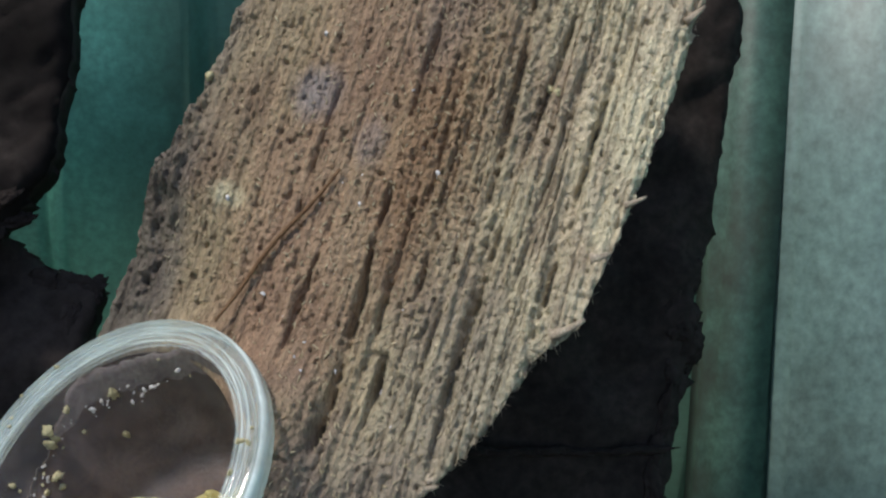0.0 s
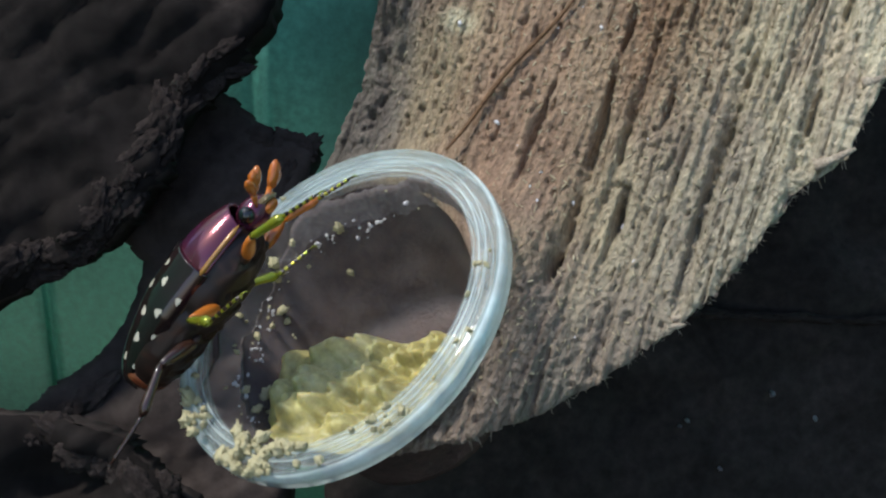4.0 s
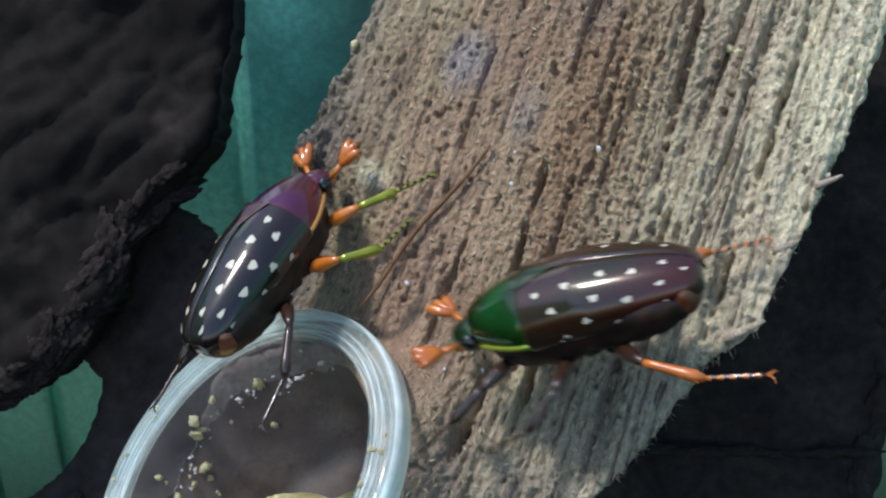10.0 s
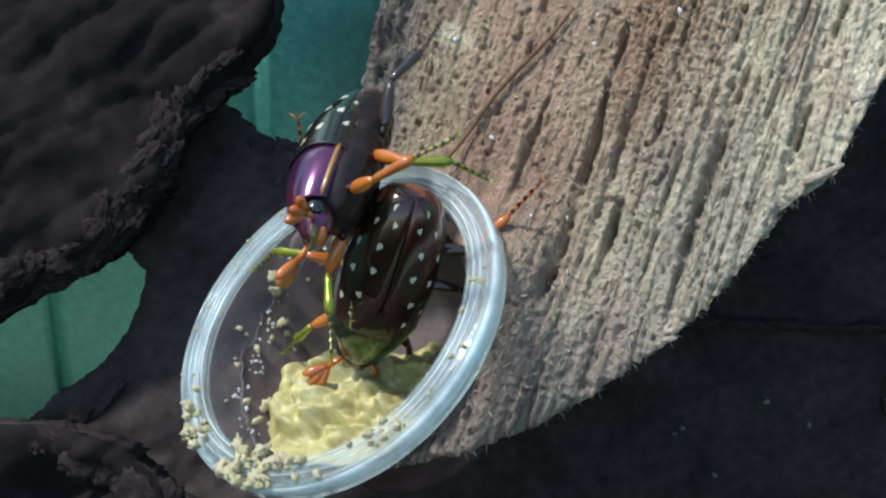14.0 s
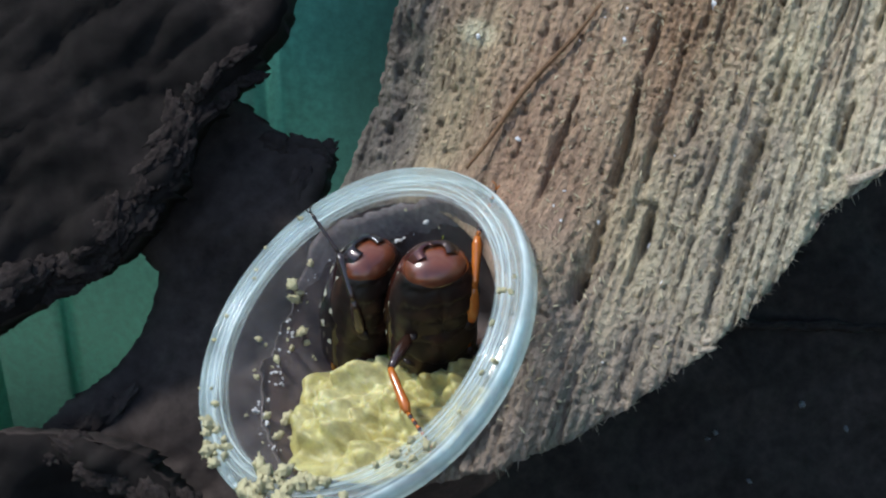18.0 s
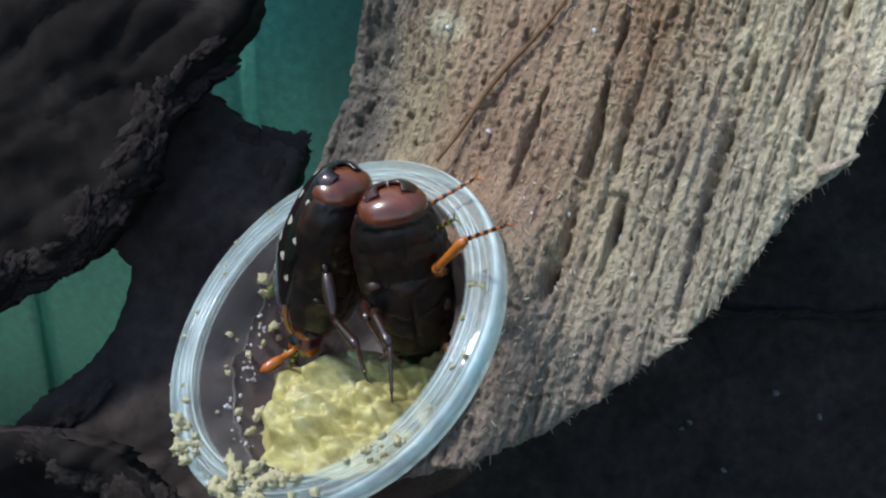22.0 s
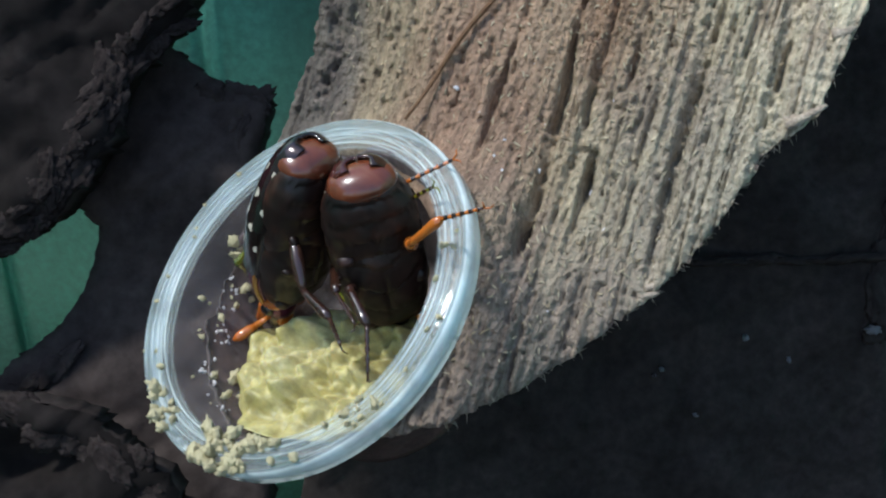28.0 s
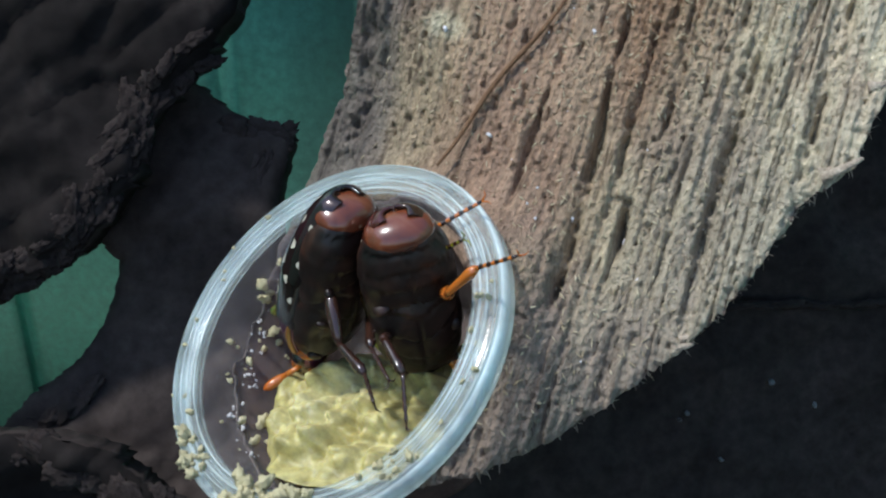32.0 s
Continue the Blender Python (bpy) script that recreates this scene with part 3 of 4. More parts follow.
def slab(name, label, corners, w, amp, thick, mat, seed, tilt=(0, 0), step=0.9, category="bark", freq=0.28, hollow=None, torn=()):
    cx = sum(c[0] for c in corners) / len(corners)
    cy = sum(c[1] for c in corners) / len(corners)
    base = bark_height(freq, amp, seed)

    def relief(a, b):
        h = base(a, b)
        if hollow:
            x, y, rx, ry = hollow
            h = h - 4.2 * np.exp(-(((a + cx - x) / rx) ** 2 + ((b + cy - y) / ry) ** 2) ** 2)
        return h

    me = plate(name, [(x - cx, y - cy) for x, y in corners], step, relief, thick, (mat, BARK_PALE), 1.8, 9.0, None, seed, 3.0, 2.0, frayed=0.7)
    ob = new(name, me)
    ob.matrix_world = LEAN @ pose(cx * 0.001, cy * 0.001, w * 0.001, tilt[0], tilt[1], 0)
    # the torn edge: a crumbled band of paler inner bark along it
    rnd = random.Random(seed)
    area = sum(p[0] * q[1] - q[0] * p[1] for p, q in zip(corners, corners[1:] + corners[:1]))
    for i0, i1, count in torn:
        (xa, ya), (xb, yb) = corners[i0], corners[i1]
        turn = math.atan2(yb - ya, xb - xa)
        nx, ny = (-math.sin(turn), math.cos(turn)) if area > 0 else (math.sin(turn), -math.cos(turn))
        for k in range(count):
            f, inside = (k + rnd.uniform(0.1, 0.9)) / count, rnd.uniform(0.6, 4.2)
            x, y = xa + f * (xb - xa) + nx * inside - cx, ya + f * (yb - ya) + ny * inside - cy
            low = float(relief(np.array([x]), np.array([y]))[0]) - 1.5 * max(0.0, 1 - inside / 3)
            bm = lump(0.001, 0.42, rnd.uniform(0, 90), 0.34, 4)
            bmesh.ops.scale(bm, vec=(rnd.uniform(1.8, 4.2), rnd.uniform(1.0, 2.2), rnd.uniform(1.3, 2.0)), verts=bm.verts[:])
            flake = part("bark_flake", bm, BARK_TORN if mat == BARK else mat, ob)
            flake.matrix_basis = pose(x * 0.001, y * 0.001, (low - 0.45) * 0.001, rnd.uniform(-12, 12), rnd.uniform(-12, 12), math.degrees(turn) + rnd.uniform(-30, 30))
    return tagged(ob, label, category)


slab("bark_slab", "dark rough bark slab leaning beside the board", [(-22, 62), (-25.5, 32), (-29, 26), (-35, 21.4), (-40, 11), (-45.6, 2.2), (-57, -5), (-78, -17), (-120, -36), (-150, -50), (-150, 62)], -40, 3.6, 9, BARK, 21, torn=((2, 3, 6), (3, 4, 12), (4, 5, 11), (5, 6, 12), (6, 7, 12)))
slab("bark_strip", "grey-brown smooth bark strip under the dark slab", [(-36, 26), (-27.4, 21), (-19.7, 16.3), (-22, 8.6), (-20, -10), (-22, -50), (-24, -165), (-95, -165), (-82, -60), (-72, -32), (-60.7, -23), (-50.6, -15.4), (-43.6, -0.7), (-50, 6), (-62, 18), (-52, 30)], -52, 3.5, 8, BARK_PALE, 33, freq=0.2, torn=((1, 2, 4), (2, 3, 4), (10, 11, 5)))
slab("bark_lump", "dark bark lump with a hollow standing on the soil", [(-150, -19), (-54, -21), (-43.5, -23), (-31, -31), (-26, -165), (-150, -165)], -32, 4, 8, BARK, 45, hollow=(-48, -29, 5.5, 3.2), torn=((1, 2, 4), (2, 3, 5)))
back_bark = slab("back_bark", "black bark sheet standing behind the board", [(14, 60), (10, 37), (2, 5), (-14, -20), (-22, -165), (60, -165), (57.5, -14), (60.6, 3), (63.2, 18), (68, 37), (70, 60)], -25, 3, 6, BARK_BACK, 57, step=1.2, torn=((6, 7, 6), (7, 8, 6)))
# a straight broken ledge across the sheet, with splinters over it
rnd = random.Random(12)
_mid = LEAN.inverted() @ back_bark.matrix_world.translation
for k in range(9):
    bm = lump(0.001, 0.5, 7.3 * k, 0.6, 3)
    bmesh.ops.scale(bm, vec=(rnd.uniform(2.2, 3.6), rnd.uniform(0.35, 0.6), 1.1), verts=bm.verts[:])
    ledge = part("bark_ledge", bm, BARK_BACK, back_bark)
    ledge.matrix_basis = pose(0.028 + 0.0033 * k - _mid.x, -0.0056 + rnd.uniform(-0.0003, 0.0003) - _mid.y, 0.0008, rnd.uniform(-8, 8), rnd.uniform(-5, 5), rnd.uniform(-5, 5))

bm = bmesh.new()
bmesh.ops.create_grid(bm, x_segments=160, y_segments=160, size=0.3)
for v in bm.verts:
    v.co.z = 0.004 * noise.fractal(v.co * 40, 0.8, 2, 4) - 0.004
ground = part("ground", bm, SOIL)
tagged(ground, "dark damp soil floor", "soil", kind="structure")


def ribbed_wall(name, length, place, mat, high=0.34):
    bm = bmesh.new()
    cols = []
    n = int(length / 0.002)
    for i in range(n + 1):
        x = -length / 2 + length * i / n
        s = (x / 0.052) % 1.0
        y = 0.004 * min(1, max(0, (abs(s - 0.5) - 0.28) / 0.05))
        cols.append([bm.verts.new((x, y + d, z)) for d, z in ((0, -0.01), (0, high), (0.003, high), (0.003, -0.01))])
    for p, q in zip(cols, cols[1:]):
        for k in range(4):
            bm.faces.new((p[k], q[k], q[(k + 1) % 4], p[(k + 1) % 4]))
    ob = part(name, bm, mat)
    ob.matrix_world = place
    return tagged(ob, "ribbed green plastic tub wall", "wall", kind="structure")


ribbed_wall("wall_back", 0.50, pose(0, 0.135, 0), GREEN_STAINED)
ribbed_wall("wall_left", 0.40, pose(-0.25, -0.085, 0, 0, 0, 90), GREEN)
ribbed_wall("wall_right", 0.40, pose(0.25, -0.085, 0, 0, 0, -90), GREEN)


def upright(name, wide, deep, mat, label, category, place):
    """A plastic upright that leans back a little, its foot in the soil."""
    bm = bmesh.new()
    bmesh.ops.create_cube(bm, size=1)
    for v in bm.verts:
        v.co = Vector((v.co.x * wide, v.co.y * deep, v.co.z * 0.29 - 0.025))
    bmesh.ops.bevel(bm, geom=bm.edges[:], offset=0.002, segments=3, affect="EDGES")
    ob = part(name, bm, mat)
    ob.matrix_world = place
    return tagged(ob, label, category)


upright("plastic_divider", 0.08, 0.010, GREEN_PALE, "pale green upright plastic divider board", "divider", pose(0.1385, 0.085, 0.15, -18, 0, 0))
# added upright that stands in for the divider's shaded side face
upright("plastic_post", 0.014, 0.010, GREEN_SHADED, "dirty dark green upright in place of the shaded divider side", "post", pose(0.0928, 0.087, 0.15, -18, 1.5, 0))

# ---- crumbs, splinters and a fibre ----
PALE_CRUMB = rough_matter("dry_pulp_crumb", [(0.3, (0.50, 0.43, 0.22)), (0.7, (0.72, 0.66, 0.42))], 900, 0.6, 4, 0.4, 0.0002)
WHITE_GRAIN = plain("white_grain", (0.70, 0.68, 0.68), 0.3, coat=0.3)
FIBRE = rough_matter("brown_fibre", [(0.3, (0.13, 0.065, 0.03)), (0.7, (0.22, 0.12, 0.06))], 1500, 0.7)
SPLINTER = rough_matter("pale_splinter", [(0.3, (0.24, 0.18, 0.13)), (0.7, (0.48, 0.40, 0.30))], 700, 0.8)

CRUMB_SHAPES = []
for k in range(5):
    bm = lump(1.0, 0.6, 11 + 3 * k, 0.75, 3)
    me = bpy.data.meshes.new("crumb")
    bm.to_mesh(me)
    bm.free()
    for f in me.polygons:
        f.use_smooth = True
    CRUMB_SHAPES.append(me)


def crumb(m, size, mat, label, category, group, name="crumb"):
    me = CRUMB_SHAPES[random.randrange(5)]
    if me.materials and me.materials[0] != mat:
        me = next((q for q in bpy.data.meshes if q.name.startswith(me.name + "_" + mat.name)), None) or copied(me, mat)
    elif not me.materials:
        me.materials.append(mat)
    ob = new(name, me)
    ob.matrix_world = m @ pose(0, 0, 0, random.uniform(0, 360), random.uniform(0, 360), random.uniform(0, 360)) @ Matrix.Diagonal((size * random.uniform(0.8, 1.4), size * random.uniform(0.7, 1.1), size, 1))
    return tagged(ob, label, category, group=group)


def copied(me, mat):
    q = me.copy()
    q.name = me.name + "_" + mat.name
    q.materials.clear()
    q.materials.append(mat)
    return q


random.seed(5)


def rim_crumbs(count, angle, spread, r0, r1, s0, s1, up):
    for _ in range(count):
        a = radians(random.gauss(angle, spread))
        r = random.uniform(r0, r1)
        size = random.uniform(s0, s1)
        crumb(CUP @ pose(r * math.cos(a), r * math.sin(a), up + size * 0.5), size, PALE_CRUMB, "dried yellow pulp crumb stuck to the cup rim", "crumb", "crumbs on the cup rim")


rim_crumbs(46, 207, 9, 0.0150, 0.0186, 0.0003, 0.0008, 0.0008)
rim_crumbs(16, 172, 6, 0.0162, 0.0184, 0.0003, 0.0007, 0.0008)
rim_crumbs(14, 250, 16, 0.0158, 0.0184, 0.0002, 0.00045, 0.0008)
rim_crumbs(10, 300, 20, 0.0160, 0.0182, 0.00015, 0.0003, 0.0008)
rim_crumbs(9, 110, 40, 0.0160, 0.0183, 0.00012, 0.0003, 0.0008)
for _ in range(22):
    a = radians(random.gauss(125, 38))
    z = random.uniform(-9, -1.5)
    r = (wall_radius(z) - 0.15) * 0.001
    size = random.choice((0.00012, 0.00016, 0.00022, 0.0004))
    crumb(CUP @ pose(r * math.cos(a), r * math.sin(a), z * 0.001), size, PALE_CRUMB, "yellow pulp crumb stuck to the inner cup wall", "crumb", "crumbs on the cup wall")

for a, z, size, long in ((97, -2.2, 0.00055, 1.0), (101, -3.4, 0.0006, 1.3), (111, -6.0, 0.0006, 1.0), (155, -6.8, 0.00062, 1.0), (157, -4.3, 0.00045, 1.2), (65, -3.8, 0.00062, 1.2), (124, -2.1, 0.0003, 1.0), (140, -3.0, 0.0003, 1.0), (167, -5.2, 0.0004, 1.0)):
    r = (wall_radius(z) - 0.2) * 0.001
    crumb(CUP @ pose(r * math.cos(radians(a)), r * math.sin(radians(a)), z * 0.001) @ Matrix.Diagonal((1, 1, long, 1)), size, PALE_CRUMB, "yellow pulp crumb stuck to the inner cup wall", "crumb", "crumbs on the cup wall")

WHITE_FILM = plain("dried_white_film", (0.58, 0.55, 0.53), 0.6)
for _ in range(64):
    a = radians(random.uniform(28, 178))
    z = -4.4 + random.gauss(0, 0.7) + 0.8 * math.sin(5 * a)
    r = (wall_radius(z) - 0.1) * 0.001
    crumb(CUP @ pose(r * math.cos(a), r * math.sin(a), z * 0.001), random.uniform(0.00006, 0.00022), WHITE_FILM, "dried whitish residue fleck on the clear cup wall", "residue", "residue flecks on the cup wall", "residue_fleck")


def on_board(s, g):
    """A place on the board's face, given in millimetres across and along the grain."""
    a, b = np.array([[s]], float), np.array([[g]], float)
    return Vector((s * 0.001, g * 0.001, float(board_height(a, b)[0, 0]) * 0.001))


for s_, g_, size in ((-29.3, 21.6, 0.0006), (9.0, 30.2, 0.0007), (10.2, 29.4, 0.0004), (8.1, 30.8, 0.00035)):
    crumb(BOARD @ Matrix.Translation(on_board(s_, g_)), size, PALE_CRUMB, "yellow pulp crumb lying on the wooden board", "crumb", "crumbs on the board")
grains = [(-6.9, 11.5, 0.0003), (0.4, 17.2, 0.0004), (-13.6, -1.0, 0.00026), (-3.3, -6.6, 0.0002), (-21.4, 8.2, 0.0003), (1.9, -7.2, 0.0003), (-17.5, 30.0, 0.0003)]
for _ in range(34):
    grains.append((random.gauss(-4, 8), random.uniform(-20, 44), random.uniform(0.00007, 0.00016)))
for s_, g_, size in grains:
    if s_ < 18 and hole_distance(np.array([s_]), np.array([g_]))[0] > 1:
        crumb(BOARD @ Matrix.Translation(on_board(s_, g_)), size, WHITE_GRAIN, "tiny glinting white grain on the wooden board", "grain", "white grains on the board", "grain")


def strand(name, pts, radii, mat, label, category, sides=7):
    """A thin curved strand through points in metres (world)."""
    bm = bmesh.new()
    rings = []
    for i, p in enumerate(pts):
        d = (pts[min(i + 1, len(pts) - 1)] - pts[max(i - 1, 0)]).normalized()
        x = d.cross(Vector((0.31, 0.2, 0.93))).normalized()
        y = d.cross(x)
        rings.append([bm.verts.new(p + radii[i] * (math.cos(2 * math.pi * k / sides) * x + math.sin(2 * math.pi * k / sides) * y)) for k in range(sides)])
    for a, b in zip(rings, rings[1:]):
        for k in range(sides):
            bm.faces.new((a[k], a[(k + 1) % sides], b[(k + 1) % sides], b[k]))
    bm.faces.new(rings[0][::-1])
    bm.faces.new(rings[-1])
    bmesh.ops.recalc_face_normals(bm, faces=bm.faces[:])
    return tagged(part(name, bm, mat), label, category)


pts = []
for k in range(25):
    f = k / 24
    g = 14.6 - 20.0 * f
    s_ = -10.1 - 8.4 * f + 0.9 * f * f + 0.22 * math.sin(9 * f)
    q = on_board(s_, g)
    q.z = max(q.z, 0.0002) + 0.0003
    pts.append(BOARD @ q)
strand("root_fibre", pts, [0.00016 + 0.00010 * math.sin(math.pi * k / 24) for k in range(25)], FIBRE, "thin brown root fibre lying along the board", "fibre")

for s_, g_, ds, dg, up, r in ((17.4, 3.0, 3.6, 2.8, 0.5, 0.0007), (17.0, 3.6, 3.4, 1.6, 0.2, 0.0005), (20.8, 18.6, 2.4, 1.4, 0.3, 0.0005), (21.4, 41, 1.9, 2.4, 0.4, 0.0007), (18.9, 12.2, 2.3, 0.9, 0.2, 0.0009),
                               (9.2, -15.4, 2.2, 0.4, 0.3, 0.0006), (9.6, -14.6, 1.9, 0.8, 0.2, 0.0005)):
    p = on_board(s_, g_)
    p.z = max(p.z, -0.0008)
    r = r * 0.75
    ds, dg = ds * 0.8, dg * 0.8
    pts = [BOARD @ (p + Vector((ds * f, dg * f + 0.5 * f * f, up * f - 0.4 * f * f)) * 0.001) for f in (0, 0.25, 0.5, 0.75, 1.0)]
    ob = strand("splinter", pts, [r, r * 0.9, r * 0.75, r * 0.6, r * 0.3], SPLINTER, "pale wood splinter standing off the broken board edge", "splinter")
    ob["group"] = "splinters on the board edge"

GREY_SPECK = plain("grey_speck", (0.10, 0.10, 0.10), 0.8)
for u, v, size in ((29, -18.4, 0.0004), (44.3, -17.7, 0.0003), (39.1, -14.9, 0.0004), (54.4, -14.3, 0.0008), (28.1, -19.1, 0.0003), (33, -24, 0.0003), (47, -6, 0.0003), (60, -22, 0.0005)):
    crumb(LEAN @ pose(u * 0.001, v * 0.001, -0.0245), size, GREY_SPECK, "pale speck lying on the black bark sheet", "speck", "specks on the black bark", "speck")


# hair-fine wood fibres along the broken edge, joined
EDGE = ((-3.8, -32.4), (4.5, -23.6), (10.9, -14.4), (13.9, -7.8), (16.3, 0), (19.7, 4.8), (21, 14.6), (21.9, 24.7), (22.6, 44))
rnd = random.Random(91)
verts, faces = [], []
for k in range(420):
    i = rnd.randrange(len(EDGE) - 1)
    f = rnd.random()
    x = EDGE[i][0] + f * (EDGE[i + 1][0] - EDGE[i][0]) - rnd.uniform(0.1, 0.9)
    y = EDGE[i][1] + f * (EDGE[i + 1][1] - EDGE[i][1])
    out = Vector((rnd.uniform(0.4, 1.0), rnd.uniform(-1.6, 1.6), rnd.uniform(-0.9, 0.5))).normalized()
    ln, w = rnd.uniform(0.25, 0.9), rnd.uniform(0.02, 0.05)
    p = Vector((x, y, float(board_height(np.array([[x]]), np.array([[y]]))[0, 0]) + rnd.uniform(-1.6, -0.6)))
    sd = out.cross(Vector((0, 0, 1))).normalized() * w
    up = out.cross(sd).normalized() * w
    bend = Vector((0, rnd.uniform(-0.4, 0.4), rnd.uniform(-0.3, 0.3)))
    base = len(verts)
    for q, sc in ((p, 1.0), (p + out * ln * 0.5 + bend * 0.5, 0.8), (p + out * ln + bend * 1.3, 0.25)):
        for e in (sd + up, up - sd, -sd - up, sd - up):
            verts.append(tuple((q + e * sc) * 0.001))
    for r in (0, 4):
        for e in range(4):
            faces.append((base + r + e, base + r + (e + 1) % 4, base + r + 4 + (e + 1) % 4, base + r + 4 + e))
    faces.append((base + 8, base + 9, base + 10, base + 11))
fringe = new("wood_fibre", mesh_of("wood_fibre", verts, faces, (SPLINTER,)))
fringe.parent = board
tagged(fringe, "pale frayed fibres on the broken edge", kind="stuff")


# pale straw-like shreds lying in the weathered grain, joined
rnd = random.Random(17)
verts, faces = [], []
SHREDS = 1500
sx = np.array([rnd.gauss(-1, 9) if k % 3 else rnd.uniform(-28, 20) for k in range(SHREDS)])
sy = np.array([rnd.uniform(-28, 55) for _ in range(SHREDS)])
sh = board_height(sx, sy)
clear = (hole_distance(sx, sy) > 1.5) & (polygon_distance(sx, sy, OUTLINE) < -1.6)
for k in range(SHREDS):
    if not clear[k]:
        continue
    p = Vector((sx[k], sy[k], sh[k] + 0.08))
    turn = rnd.gauss(math.pi / 2, 0.9)
    d = Vector((math.cos(turn), math.sin(turn), rnd.uniform(-0.1, 0.35)))
    ln, w = rnd.uniform(0.25, 1.0), rnd.uniform(0.05, 0.11)
    sd, up = d.cross(Vector((0, 0, 1))).normalized() * w, Vector((0, 0, w))
    base = len(verts)
    for f, sc, rise in ((-0.5, 0.4, 0.0), (0.0, 1.0, 0.10), (0.5, 0.3, -0.05)):
        for e in (sd, up, -sd, -up):
            verts.append(tuple((p + d * ln * f + e * sc + Vector((0, 0, rise * ln))) * 0.001))
    for r in (0, 4):
        for e in range(4):
            faces.append((base + r + e, base + r + (e + 1) % 4, base + r + 4 + (e + 1) % 4, base + r + 4 + e))
STRAW = rough_matter("pale_straw", [(0.3, (0.30, 0.22, 0.12)), (0.7, (0.62, 0.55, 0.38))], 260, 0.75)
shreds = new("wood_shred", mesh_of("wood_shred", verts, faces, (STRAW,)))
shreds.parent = board
tagged(shreds, "pale straw-like shreds in the weathered grain", kind="stuff")

# ---- the beetles ----
def shell_matter(name, stops, scale=120, metallic=0.35, rough=0.16):
    m, n, l, b = material(name)
    t = noise_tex(n, l, scale, 3, 0.5, distortion=0.4)
    r = ramp(n, stops)
    l.new(t.outputs[0], r.inputs[0])
    l.new(r.outputs[0], b.inputs["Base Color"])
    f = noise_tex(n, l, 5000, 2, 0.5)
    b.inputs["Metallic"].default_value, b.inputs["Roughness"].default_value = metallic, rough
    b.inputs["Coat Weight"].default_value, b.inputs["Coat Roughness"].default_value = 0.6, 0.08
    bump(n, l, b, [(f.outputs[0], 0.15)], 0.00006)
    return m


SHELL_A = shell_matter("black_green_shell", [(0.3, (0.009, 0.011, 0.007)), (0.5, (0.018, 0.011, 0.010)), (0.7, (0.035, 0.012, 0.016))])
PRO_A = shell_matter("purple_shell", [(0.32, (0.060, 0.018, 0.085)), (0.5, (0.115, 0.020, 0.055)), (0.68, (0.16, 0.045, 0.028))], 110, 0.55, 0.15)
SHELL_B = shell_matter("brown_green_shell", [(0.3, (0.012, 0.022, 0.005)), (0.5, (0.04, 0.013, 0.008)), (0.7, (0.08, 0.016, 0.010))], 80)
PRO_B = shell_matter("green_shell", [(0.36, (0.012, 0.075, 0.006)), (0.46, (0.015, 0.022, 0.006)), (0.62, (0.04, 0.015, 0.010))], 90, 0.6)
SPOT = plain("cream_spot", (0.50, 0.47, 0.37), 0.35, coat=0.4)
ORANGE = shell_matter("orange_chitin", [(0.3, (0.36, 0.085, 0.010)), (0.7, (0.50, 0.15, 0.018))], 300, 0.0, 0.22)
LIME = shell_matter("green_gold_chitin", [(0.3, (0.16, 0.26, 0.015)), (0.7, (0.36, 0.30, 0.02))], 300, 0.5, 0.2)
DARK = shell_matter("brown_chitin", [(0.3, (0.018, 0.009, 0.006)), (0.7, (0.045, 0.017, 0.010))], 300, 0.0, 0.25)
RUST = shell_matter("red_brown_chitin", [(0.35, (0.045, 0.012, 0.006)), (0.55, (0.14, 0.036, 0.014)), (0.75, (0.24, 0.11, 0.05))], 260, 0.0, 0.25)
BELLY = shell_matter("brown_belly", [(0.3, (0.007, 0.0045, 0.004)), (0.55, (0.016, 0.008, 0.006)), (0.75, (0.048, 0.020, 0.012))], 420, 0.0, 0.42)
BELLY.node_tree.nodes["Principled BSDF"].inputs["Coat Weight"].default_value = 0.05
BELLY.node_tree.nodes["Principled BSDF"].inputs["Specular IOR Level"].default_value = 0.3
AMBER = shell_matter("amber_chitin", [(0.3, (0.22, 0.09, 0.015)), (0.7, (0.40, 0.20, 0.04))], 300, 0.1, 0.25)
BRONZE = shell_matter("bronze_shell", [(0.3, (0.16, 0.13, 0.06)), (0.7, (0.30, 0.22, 0.12))], 300, 0.5, 0.25)
EYE = plain("black_eye", (0.006, 0.006, 0.006), 0.08, coat=0.5)


def dome(bm, point, nu, nv, slot=None):
    """A sheet point(u, v) over the unit square; slot(u, v) picks the material."""
    grid = [[bm.verts.new(point(i / nu, j / nv)) for j in range(nv + 1)] for i in range(nu + 1)]
    for i in range(nu):
        for j in range(nv):
            f = bm.faces.new((grid[i][j], grid[i + 1][j], grid[i + 1][j + 1], grid[i][j + 1]))
            if slot:
                f.material_index = slot((i + 0.5) / nu, (j + 0.5) / nv)
    return bm


